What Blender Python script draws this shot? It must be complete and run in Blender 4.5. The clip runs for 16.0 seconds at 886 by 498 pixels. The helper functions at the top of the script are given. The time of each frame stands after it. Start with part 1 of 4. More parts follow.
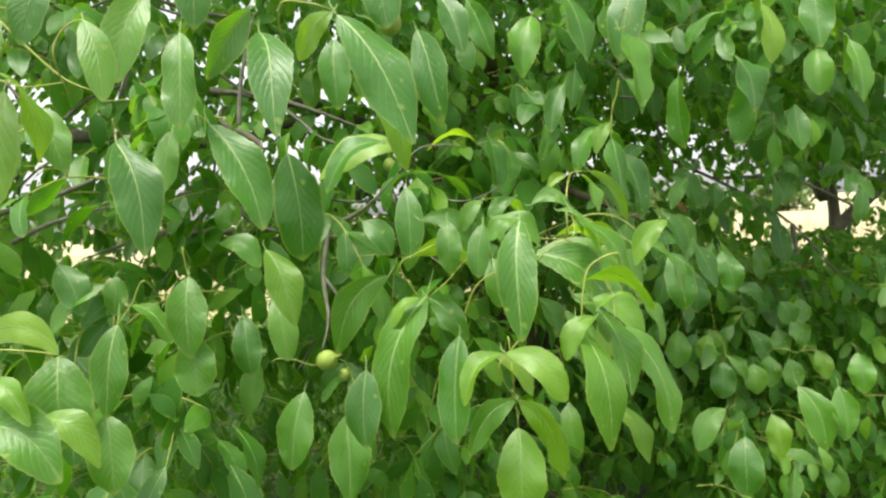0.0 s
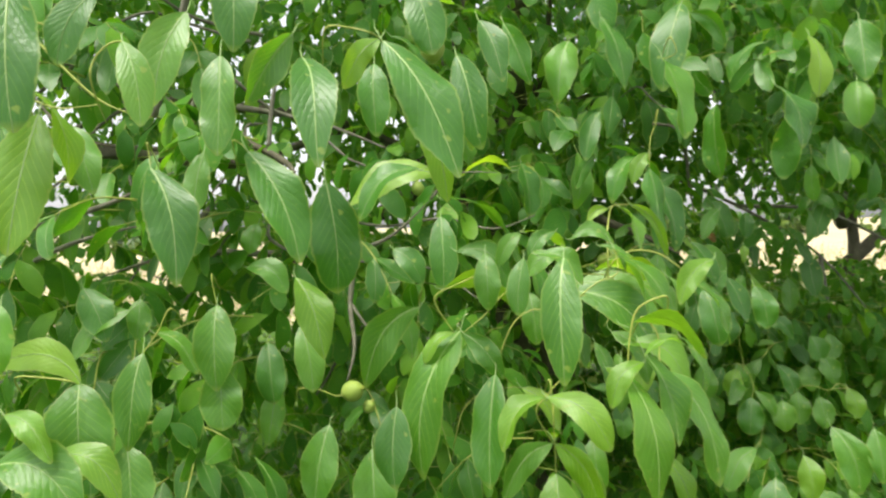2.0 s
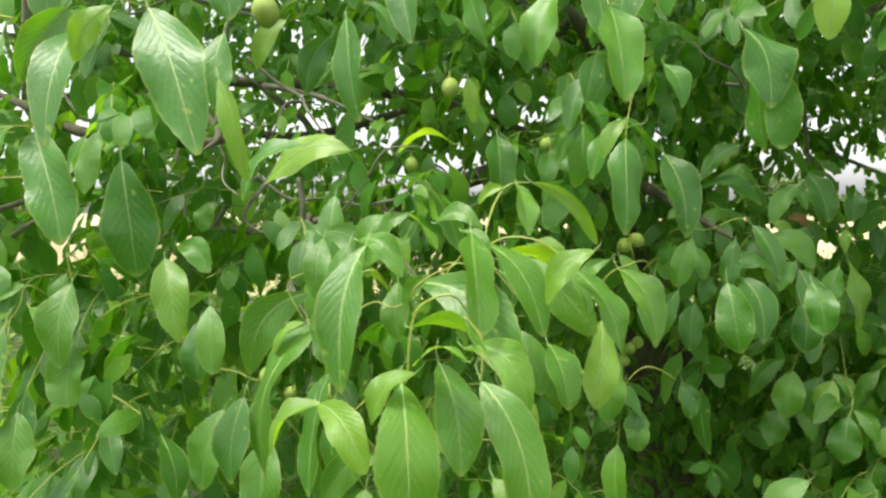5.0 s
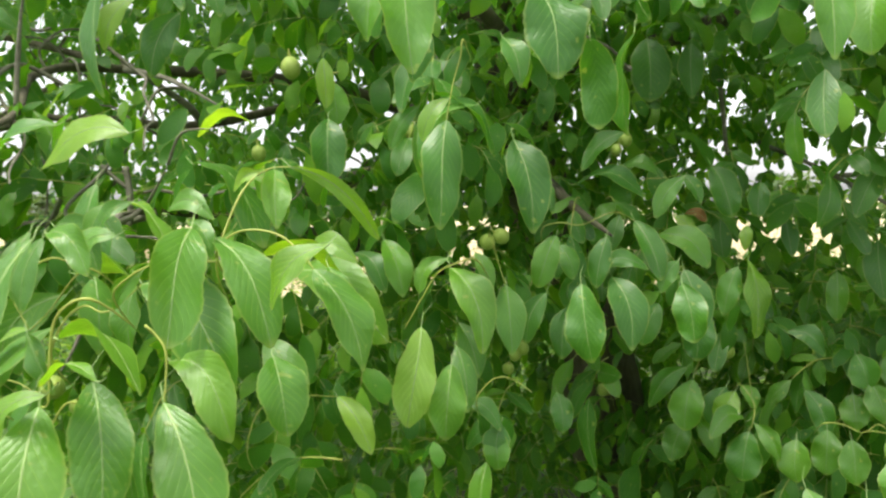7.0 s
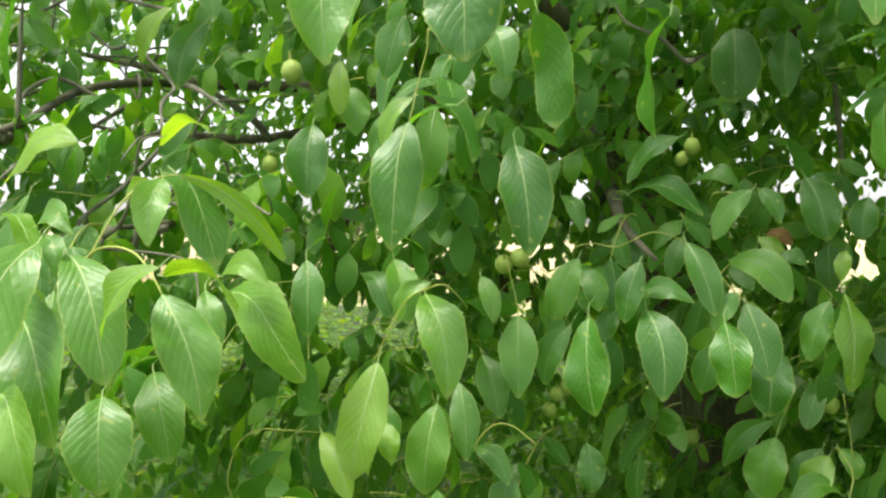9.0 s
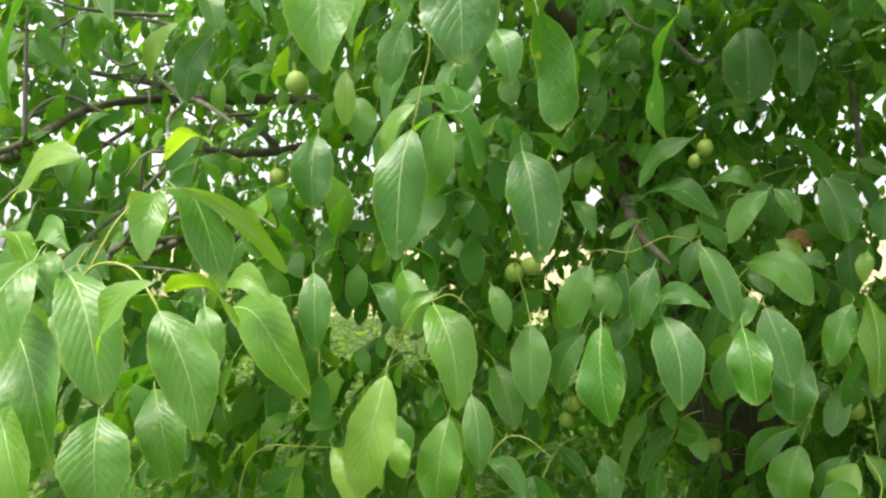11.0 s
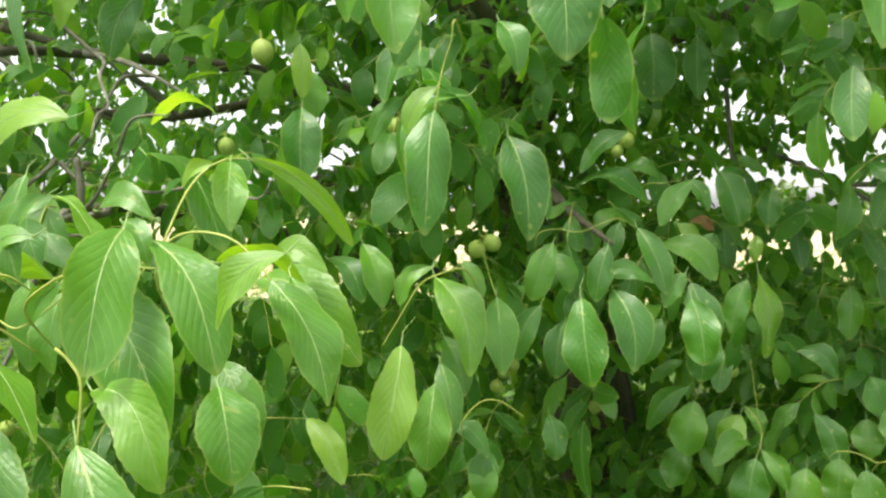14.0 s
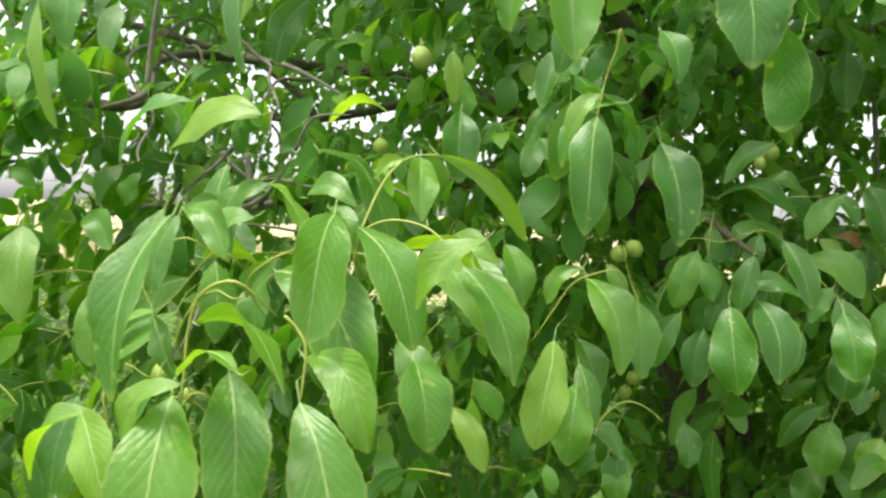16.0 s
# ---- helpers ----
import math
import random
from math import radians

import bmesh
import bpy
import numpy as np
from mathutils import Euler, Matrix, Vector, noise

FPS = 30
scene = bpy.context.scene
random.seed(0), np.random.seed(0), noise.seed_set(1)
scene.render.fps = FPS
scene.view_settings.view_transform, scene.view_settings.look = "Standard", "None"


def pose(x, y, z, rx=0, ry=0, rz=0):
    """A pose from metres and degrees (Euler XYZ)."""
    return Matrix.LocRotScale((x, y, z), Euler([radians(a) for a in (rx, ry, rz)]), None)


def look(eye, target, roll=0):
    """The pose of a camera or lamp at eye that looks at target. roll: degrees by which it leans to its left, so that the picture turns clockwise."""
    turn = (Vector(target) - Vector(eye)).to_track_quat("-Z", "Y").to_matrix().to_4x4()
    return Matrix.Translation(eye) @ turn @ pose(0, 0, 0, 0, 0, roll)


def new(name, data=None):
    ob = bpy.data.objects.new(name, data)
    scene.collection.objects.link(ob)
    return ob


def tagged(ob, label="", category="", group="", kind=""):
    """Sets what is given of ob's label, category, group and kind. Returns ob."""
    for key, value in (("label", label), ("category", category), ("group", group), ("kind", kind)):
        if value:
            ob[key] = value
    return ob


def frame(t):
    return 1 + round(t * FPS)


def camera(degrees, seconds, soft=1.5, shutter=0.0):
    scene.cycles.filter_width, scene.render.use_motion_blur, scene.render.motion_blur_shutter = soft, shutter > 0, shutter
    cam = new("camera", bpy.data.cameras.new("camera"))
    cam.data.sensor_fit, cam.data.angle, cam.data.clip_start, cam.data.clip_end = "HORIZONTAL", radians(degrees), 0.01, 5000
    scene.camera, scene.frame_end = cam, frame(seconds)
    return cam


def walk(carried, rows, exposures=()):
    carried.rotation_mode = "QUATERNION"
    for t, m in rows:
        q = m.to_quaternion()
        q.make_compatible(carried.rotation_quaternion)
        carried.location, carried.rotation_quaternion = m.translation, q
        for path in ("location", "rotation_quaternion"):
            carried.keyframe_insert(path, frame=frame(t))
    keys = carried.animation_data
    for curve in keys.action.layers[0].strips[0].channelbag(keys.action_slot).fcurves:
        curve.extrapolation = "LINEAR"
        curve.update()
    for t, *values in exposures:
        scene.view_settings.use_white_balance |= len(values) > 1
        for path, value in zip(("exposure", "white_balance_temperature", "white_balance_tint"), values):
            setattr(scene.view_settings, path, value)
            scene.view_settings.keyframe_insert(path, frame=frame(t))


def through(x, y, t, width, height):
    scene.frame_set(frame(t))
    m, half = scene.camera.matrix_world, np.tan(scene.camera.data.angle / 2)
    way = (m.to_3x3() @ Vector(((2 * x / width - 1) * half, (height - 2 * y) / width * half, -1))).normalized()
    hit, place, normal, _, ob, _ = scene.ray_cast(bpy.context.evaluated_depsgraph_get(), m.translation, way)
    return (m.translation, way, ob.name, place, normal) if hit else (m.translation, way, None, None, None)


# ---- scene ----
cam = camera(61.0, 16.0, soft=2.4, shutter=0.3)
PATH = [
    (0, (-0.009, -0.005, 1.55), (0.019, 1.992, 1.451), -2.9),
    (0.5, (-0.006, -0.006, 1.555), (0.043, 1.991, 1.463), -2.7),
    (1, (-0.041, -0.018, 1.571), (0.017, 1.979, 1.48), -2.1),
    (1.5, (-0.061, -0.021, 1.574), (-0.008, 1.977, 1.503), -0.9),
    (2, (-0.044, 0.033, 1.575), (-0.04, 2.032, 1.514), -1.3),
    (2.5, (0.02, 0.151, 1.585), (-0.205, 2.138, 1.551), -1.0),
    (3, (0.123, 0.232, 1.584), (-0.265, 2.193, 1.55), 0.6),
    (3.2, (0.149, 0.247, 1.566), (-0.277, 2.201, 1.557), -0.1),
    (5.3, (0.482, 0.21, 1.577), (-0.174, 2.094, 1.444), 0.3),
    (5.5, (0.534, 0.241, 1.588), (-0.146, 2.117, 1.447), 1.6),
    (6, (0.626, 0.294, 1.578), (-0.136, 2.14, 1.481), 1.4),
    (6.5, (0.669, 0.341, 1.561), (-0.153, 2.163, 1.471), -2.2),
    (7, (0.635, 0.422, 1.557), (0.002, 2.316, 1.441), -0.9),
    (7.5, (0.585, 0.483, 1.552), (-0.009, 2.391, 1.476), 0.8),
    (8, (0.601, 0.557, 1.553), (0.011, 2.466, 1.449), 1.1),
    (8.5, (0.701, 0.605, 1.546), (-0.1, 2.436, 1.489), 1.9),
    (9, (0.796, 0.659, 1.554), (-0.234, 2.372, 1.487), -0.3),
    (9.5, (0.82, 0.681, 1.561), (-0.25, 2.369, 1.475), -1.7),
    (10, (0.811, 0.686, 1.551), (-0.237, 2.389, 1.5), -1.3),
    (10.2, (0.796, 0.682, 1.543), (-0.28, 2.368, 1.52), -2.3),
    (12.3, (0.805, 0.68, 1.57), (-0.261, 2.371, 1.498), 0.2),
    (12.5, (0.806, 0.673, 1.56), (-0.274, 2.355, 1.498), -0.1),
    (13, (0.727, 0.638, 1.541), (-0.27, 2.371, 1.503), -1.8),
    (13.5, (0.661, 0.596, 1.551), (-0.12, 2.435, 1.468), -1.6),
    (14, (0.599, 0.534, 1.556), (0.002, 2.44, 1.448), 0.2),
    (14.5, (0.608, 0.511, 1.541), (0.058, 2.432, 1.45), 2.3),
    (15, (0.58, 0.482, 1.55), (-0.069, 2.37, 1.433), 2.6),
    (15.5, (0.579, 0.476, 1.538), (-0.171, 2.327, 1.442), 3.1),
    (16, (0.543, 0.467, 1.542), (-0.288, 2.284, 1.453), 2.5),
]
walk(cam, [(t, look(eye, target, roll)) for t, eye, target, roll in PATH],
     exposures=[(0.0, 1.3, 6550, 10), (2.0, 1.27, 6550, 10), (3.0, 1.16, 6550, 10), (5.5, 1.39, 6550, 10), (6.5, 1.38, 6550, 10), (9.0, 1.55, 6550, 10), (12.5, 1.57, 6550, 10), (14.5, 1.64, 6550, 10), (16.0, 1.47, 6550, 10)])

# ---- light: a bright, thinly overcast sky ----
SUN_EL, SUN_AZ = radians(68), radians(215)
world = bpy.data.worlds.new("sky")
scene.world = world
world.use_nodes = True
wn, wl = world.node_tree.nodes, world.node_tree.links
wn.clear()
sky = wn.new("ShaderNodeTexSky")
sky.sky_type, sky.sun_disc = "NISHITA", False
sky.sun_elevation, sky.sun_rotation = SUN_EL, SUN_AZ
sky.air_density, sky.dust_density, sky.ozone_density = 1.0, 2.2, 0.6
haze = wn.new("ShaderNodeHueSaturation")
haze.inputs["Saturation"].default_value = 0.14
wbg = wn.new("ShaderNodeBackground")
wbg.inputs["Strength"].default_value = 0.13
wout = wn.new("ShaderNodeOutputWorld")
wl.new(sky.outputs[0], haze.inputs["Color"])
wl.new(haze.outputs[0], wbg.inputs["Color"])
wl.new(wbg.outputs[0], wout.inputs["Surface"])
sun_data = bpy.data.lights.new("sun", "SUN")
sun_data.energy, sun_data.angle, sun_data.color = 2.1, radians(20), (1.0, 0.95, 0.84)
sun = new("sun", sun_data)
sun.matrix_world = look((math.sin(SUN_AZ) * math.cos(SUN_EL) * 30, math.cos(SUN_AZ) * math.cos(SUN_EL) * 30, math.sin(SUN_EL) * 30), (0, 0, 0))


# ---- materials ----
def mat(name):
    m = bpy.data.materials.new(name)
    m.use_nodes = True
    nt = m.node_tree
    nt.nodes.clear()
    out = nt.nodes.new("ShaderNodeOutputMaterial")
    return m, nt.nodes, nt.links, out


def ramp(n, stops):
    r = n.new("ShaderNodeValToRGB")
    e = r.color_ramp.elements
    while len(e) < len(stops):
        e.new(0.5)
    for el, (p, c) in zip(e, stops):
        el.position, el.color = p, (*c, 1)
    return r


def math_node(n, l, op, a, b=None, c=None):
    m = n.new("ShaderNodeMath")
    m.operation = op
    for i, v in enumerate((a, b, c)):
        if v is None:
            continue
        if isinstance(v, (int, float)):
            m.inputs[i].default_value = v
        else:
            l.new(v, m.inputs[i])
    return m.outputs[0]


def leaf_material(name, dark, light, glow, veins=True, island=False, through=0.38, rough=0.42, gloss=0.85, lines=0.3):
    """A waxy leaf: lighter side veins run from the midrib, the blade lets light through."""
    m, n, l, out = mat(name)
    if island:
        rnd = n.new("ShaderNodeNewGeometry").outputs["Random Per Island"]
    else:
        rnd = n.new("ShaderNodeObjectInfo").outputs["Random"]
    tone = ramp(n, [(0.0, dark), (0.75, light), (1.0, glow)])
    geo = n.new("ShaderNodeTexCoord")
    blotch = n.new("ShaderNodeTexNoise")
    blotch.inputs["Scale"].default_value, blotch.inputs["Detail"].default_value = 22.0, 4.0
    l.new(geo.outputs["Object"], blotch.inputs["Vector"])
    mixed = math_node(n, l, "MULTIPLY_ADD", blotch.outputs["Fac"], 0.45, -0.22)
    l.new(math_node(n, l, "ADD", rnd, mixed), tone.inputs["Fac"])
    col = tone.outputs["Color"]
    bump = n.new("ShaderNodeBump")
    bump.inputs["Strength"].default_value, bump.inputs["Distance"].default_value = 0.35, 0.0025
    fine = n.new("ShaderNodeTexNoise")
    fine.inputs["Scale"].default_value, fine.inputs["Detail"].default_value = 160.0, 3.0
    l.new(geo.outputs["Object"], fine.inputs["Vector"])
    height = fine.outputs["Fac"]
    if veins:
        sep = n.new("ShaderNodeSeparateXYZ")
        l.new(geo.outputs["UV"], sep.inputs[0])
        side = math_node(n, l, "ABSOLUTE", math_node(n, l, "SUBTRACT", sep.outputs[0], 0.5))
        wav = math_node(n, l, "FRACT", math_node(n, l, "MULTIPLY_ADD", side, -7.0, math_node(n, l, "MULTIPLY", sep.outputs[1], 10.0)))
        tri = math_node(n, l, "ABSOLUTE", math_node(n, l, "SUBTRACT", wav, 0.5))
        line = n.new("ShaderNodeMapRange")
        line.inputs["From Min"].default_value, line.inputs["From Max"].default_value = 0.08, 0.0
        l.new(tri, line.inputs["Value"])
        fade = n.new("ShaderNodeMapRange")
        fade.inputs["From Min"].default_value, fade.inputs["From Max"].default_value = 0.5, 0.2
        l.new(side, fade.inputs["Value"])
        vein = math_node(n, l, "MULTIPLY", line.outputs[0], fade.outputs[0])
        mix = n.new("ShaderNodeMix")
        mix.data_type = "RGBA"
        l.new(math_node(n, l, "MULTIPLY", vein, lines), mix.inputs["Factor"])
        l.new(col, mix.inputs["A"])
        mix.inputs["B"].default_value = (glow[0] * 1.6, glow[1] * 1.35, glow[2] * 2.2, 1)
        col = mix.outputs["Result"]
        rim = n.new("ShaderNodeMapRange")
        rim.inputs["From Min"].default_value, rim.inputs["From Max"].default_value = 0.445, 0.5
        l.new(side, rim.inputs["Value"])
        tip = n.new("ShaderNodeMapRange")
        tip.inputs["From Min"].default_value, tip.inputs["From Max"].default_value = 0.93, 1.0
        l.new(sep.outputs[1], tip.inputs["Value"])
        speck = n.new("ShaderNodeTexNoise")
        speck.inputs["Scale"].default_value, speck.inputs["Detail"].default_value = 75.0, 1.0
        l.new(geo.outputs["Object"], speck.inputs["Vector"])
        dots = n.new("ShaderNodeMapRange")
        dots.inputs["From Min"].default_value, dots.inputs["From Max"].default_value = 0.70, 0.78
        l.new(speck.outputs["Fac"], dots.inputs["Value"])
        wear = n.new("ShaderNodeMix")
        wear.data_type = "RGBA"
        l.new(math_node(n, l, "MAXIMUM", math_node(n, l, "MULTIPLY", math_node(n, l, "MAXIMUM", rim.outputs[0], tip.outputs[0]), 0.6), math_node(n, l, "MULTIPLY", dots.outputs[0], 0.6)), wear.inputs["Factor"])
        l.new(col, wear.inputs["A"])
        wear.inputs["B"].default_value = (0.27, 0.36, 0.07, 1)
        col = wear.outputs["Result"]
        height = math_node(n, l, "MULTIPLY_ADD", vein, -0.25, math_node(n, l, "MULTIPLY_ADD", tri, 0.35, height))
    height = math_node(n, l, "MULTIPLY_ADD", blotch.outputs["Fac"], 2.5, height)
    l.new(height, bump.inputs["Height"])
    b = n.new("ShaderNodeBsdfPrincipled")
    l.new(col, b.inputs["Base Color"])
    sheen = n.new("ShaderNodeMapRange")
    sheen.inputs["To Min"].default_value, sheen.inputs["To Max"].default_value = rough - 0.1, rough + 0.12
    l.new(blotch.outputs["Fac"], sheen.inputs["Value"])
    l.new(sheen.outputs[0], b.inputs["Roughness"])
    b.inputs["Specular IOR Level"].default_value = gloss
    l.new(bump.outputs[0], b.inputs["Normal"])
    tr = n.new("ShaderNodeBsdfTranslucent")
    warm = n.new("ShaderNodeMix")
    warm.data_type, warm.blend_type = "RGBA", "MULTIPLY"
    warm.inputs["Factor"].default_value = 1.0
    l.new(col, warm.inputs["A"])
    warm.inputs["B"].default_value = (2.6, 2.2, 0.8, 1)
    l.new(warm.outputs["Result"], tr.inputs["Color"])
    ms = n.new("ShaderNodeMixShader")
    ms.inputs["Fac"].default_value = through
    l.new(b.outputs[0], ms.inputs[1])
    l.new(tr.outputs[0], ms.inputs[2])
    l.new(ms.outputs[0], out.inputs["Surface"])
    return m


def plain_material(name, c1, c2, scale, rough=0.6, bump=0.4, dist=0.003, stretch=(1, 1, 1), metal=0.0):
    m, n, l, out = mat(name)
    tc, mp = n.new("ShaderNodeTexCoord"), n.new("ShaderNodeMapping")
    mp.inputs["Scale"].default_value = stretch
    l.new(tc.outputs["Object"], mp.inputs["Vector"])
    big, small = n.new("ShaderNodeTexNoise"), n.new("ShaderNodeTexNoise")
    big.inputs["Scale"].default_value, small.inputs["Scale"].default_value = scale, scale * 7
    big.inputs["Detail"].default_value, small.inputs["Detail"].default_value = 5, 5
    l.new(mp.outputs[0], big.inputs["Vector"])
    l.new(mp.outputs[0], small.inputs["Vector"])
    fac = math_node(n, l, "MULTIPLY_ADD", small.outputs["Fac"], 0.5, math_node(n, l, "MULTIPLY_ADD", big.outputs["Fac"], 0.9, -0.2))
    r = ramp(n, [(0.25, c1), (0.75, c2)])
    l.new(fac, r.inputs["Fac"])
    bp = n.new("ShaderNodeBump")
    bp.inputs["Strength"].default_value, bp.inputs["Distance"].default_value = bump, dist
    l.new(fac, bp.inputs["Height"])
    b = n.new("ShaderNodeBsdfPrincipled")
    b.inputs["Roughness"].default_value, b.inputs["Metallic"].default_value = rough, metal
    l.new(r.outputs["Color"], b.inputs["Base Color"])
    l.new(bp.outputs[0], b.inputs["Normal"])
    l.new(b.outputs[0], out.inputs["Surface"])
    return m


LEAF = leaf_material("walnut_leaf", (0.039, 0.155, 0.010), (0.064, 0.215, 0.013), (0.115, 0.30, 0.019))
# Brighter copy of the young leaf: light shining through the blade is in its colour.
LIT_YOUNG = leaf_material("lit_young_walnut_leaf", (0.17, 0.34, 0.035), (0.21, 0.38, 0.045), (0.25, 0.42, 0.06), through=0.44, lines=0.5)
YOUNG = leaf_material("young_walnut_leaf", (0.125, 0.285, 0.015), (0.16, 0.33, 0.02), (0.21, 0.38, 0.028), through=0.44, lines=0.55)
DRY = leaf_material("withered_leaf", (0.16, 0.085, 0.03), (0.24, 0.14, 0.05), (0.34, 0.22, 0.09), rough=0.6, gloss=0.3)
# Lighter copy of LEAF: fresh growth, with stronger light mixed into the colour.
FRESH_LIT = leaf_material("fresh_lit_walnut_leaf", (0.061, 0.195, 0.012), (0.092, 0.25, 0.016), (0.14, 0.31, 0.022), through=0.38, lines=0.46)
FILL = leaf_material("walnut_foliage", (0.036, 0.145, 0.011), (0.071, 0.225, 0.016), (0.15, 0.33, 0.024), island=True, through=0.42, rough=0.45, gloss=0.38)
RIB = plain_material("leaf_midrib", (0.2, 0.32, 0.08), (0.28, 0.4, 0.13), 60, 0.5, 0.1)
STALK = plain_material("green_stalk", (0.27, 0.33, 0.05), (0.40, 0.44, 0.09), 50, 0.5, 0.15)
TWIG = plain_material("grey_twig_bark", (0.085, 0.08, 0.055), (0.25, 0.24, 0.175), 40, 0.85, 0.5)
BARK = plain_material("limb_bark", (0.045, 0.041, 0.024), (0.16, 0.145, 0.09), 14, 0.9, 1.0, 0.012, (1, 1, 0.35))
NUTSKIN = plain_material("green_nut_husk", (0.23, 0.33, 0.05), (0.35, 0.45, 0.09), 90, 0.55, 0.25)
WEED = leaf_material("undergrowth_leaf", (0.05, 0.13, 0.012), (0.09, 0.2, 0.02), (0.18, 0.29, 0.035), veins=False, island=True, rough=0.55, gloss=0.4)
FARLEAF = leaf_material("far_tree_leaf", (0.05, 0.10, 0.03), (0.08, 0.15, 0.04), (0.12, 0.2, 0.06), veins=False, island=True)
# Darker than FARLEAF: the deep shade on the hedgerow tree is in this colour.
SHADED_HEDGELEAF = leaf_material("shaded_hedgerow_leaf", (0.018, 0.042, 0.012), (0.035, 0.075, 0.02), (0.07, 0.13, 0.035), veins=False, island=True, through=0.25)
SOIL = plain_material("grassy_soil", (0.018, 0.03, 0.007), (0.05, 0.078, 0.017), 1.3, 0.95, 0.7, 0.02)
STRAW = plain_material("dry_field_grass", (0.42, 0.36, 0.2), (0.6, 0.52, 0.32), 0.5, 0.9, 0.5, 0.03)

# ---- mesh helpers ----
rng = np.random.default_rng(7)


def part(name, data, parent, label="", at=None):
    ob = new(name, data)
    ob.parent = parent
    if at is not None:
        ob.matrix_basis = at
    if label:
        tagged(ob, label)
    return ob


def mesh_of(name, verts, faces, mats, idx=None, uvs=None, smooth=True):
    me = bpy.data.meshes.new(name)
    me.from_pydata([tuple(v) for v in verts], [], [tuple(f) for f in faces])
    for m in mats:
        me.materials.append(m)
    if idx is not None:
        me.polygons.foreach_set("material_index", np.asarray(idx, np.int32))
    me.polygons.foreach_set("use_smooth", np.full(len(me.polygons), smooth))
    if uvs is not None:
        lay = me.uv_layers.new(name="UVMap")
        vi = np.empty(len(me.loops), np.int32)
        me.loops.foreach_get("vertex_index", vi)
        lay.data.foreach_set("uv", np.asarray(uvs, np.float32)[vi].ravel())
    me.update()
    return me


def outline(v, point):
    """Half width of a walnut leaflet along its length (0 base, 1 tip), 1 at the widest; point: how pointed its tip is."""
    v = min(max(float(v), 0.0), 1.0)
    wide = 0.58 - 0.14 * point
    if v < wide:
        return math.sin(0.5 * math.pi * v / wide) ** (0.6 + 0.2 * point)
    s = (v - wide) / (1 - wide)
    w = max(1 - s ** (2.4 - 0.55 * point), 0.0) ** (0.55 + 0.4 * point)
    return w * (1 - 0.45 * min(max((v - 0.93) / 0.05, 0), 1)) + 0.09 * max(0.0, 1 - abs(v - 0.975) / 0.06)


def blade(length, width, bow, fold, twist, wave, seed, nv=22, nu=3, rib=True, sag=(0.0, 0.0)):
    """A leaflet from the origin along +y, its face to +z: bow bends the tip back (metres of sag per metre), fold lifts the halves,
    sag pulls its middle aside (x, z), as its own weight bends it."""
    r = np.random.default_rng(seed)
    ph, verts, faces, uvs, idx = r.uniform(0, 6.3, 4), [], [], [], []
    skew = r.uniform(-0.03, 0.03)
    crease = r.uniform(0.2, 0.95)
    dome = r.uniform(-0.05, 0.22)

    def spot(u, v):
        hw = outline(v, crease) * width / 2
        hw = hw * (1 + 0.03 * math.sin(v * 19 + ph[0] + (u > 0) * 2.0) * abs(u) + 0.026 * math.sin(v * 75.0 + ph[1]) * abs(u) ** 4) + 0.0006
        hump = math.sin(math.pi * v ** 0.85)
        x = 0.96 * u * hw + (skew + sag[0]) * length * hump
        y = v * length
        z = bow * length * (v * (1 - v) * 4 * 0.25) + sag[1] * length * hump + abs(u) * hw * fold - dome * hw * u * u
        z += wave * hw * math.sin(v * 9.0 + ph[2] + u * 1.4) * abs(u) ** 1.5 + 0.05 * wave * hw * math.sin(v * 31.0 + ph[3]) * abs(u)
        a = twist * (v - 0.3)
        return (x * math.cos(a) - z * math.sin(a), y, x * math.sin(a) + z * math.cos(a))

    cols = [-1 + i / nu for i in range(2 * nu + 1)]
    vs = [1 - (1 - i / nv) ** 1.35 for i in range(nv + 1)]
    for v in vs:
        for u in cols:
            verts.append(spot(u, v))
            uvs.append((0.5 + u * 0.5, v))
    k = len(cols)
    for i in range(nv):
        for j in range(k - 1):
            a = i * k + j
            faces.append((a, a + 1, a + k + 1, a + k))
            idx.append(0)
    if rib:
        o = len(verts)
        for v in vs:
            hw = outline(v, crease) * width / 2 + 0.0006
            half = (0.0008 * (1 - 0.75 * v) + 0.00014) / hw * (length / 0.13)
            for u, up in ((-half, 0.0001), (0, 0.0007), (half, 0.0001)):
                p = spot(u, v)
                verts.append((p[0], p[1], p[2] + up))
                uvs.append((0.5, v))
        for i in range(nv):
            for j in range(2):
                a = o + i * 3 + j
                faces.append((a, a + 1, a + 4, a + 3))
                idx.append(1)
    return verts, faces, uvs, idx


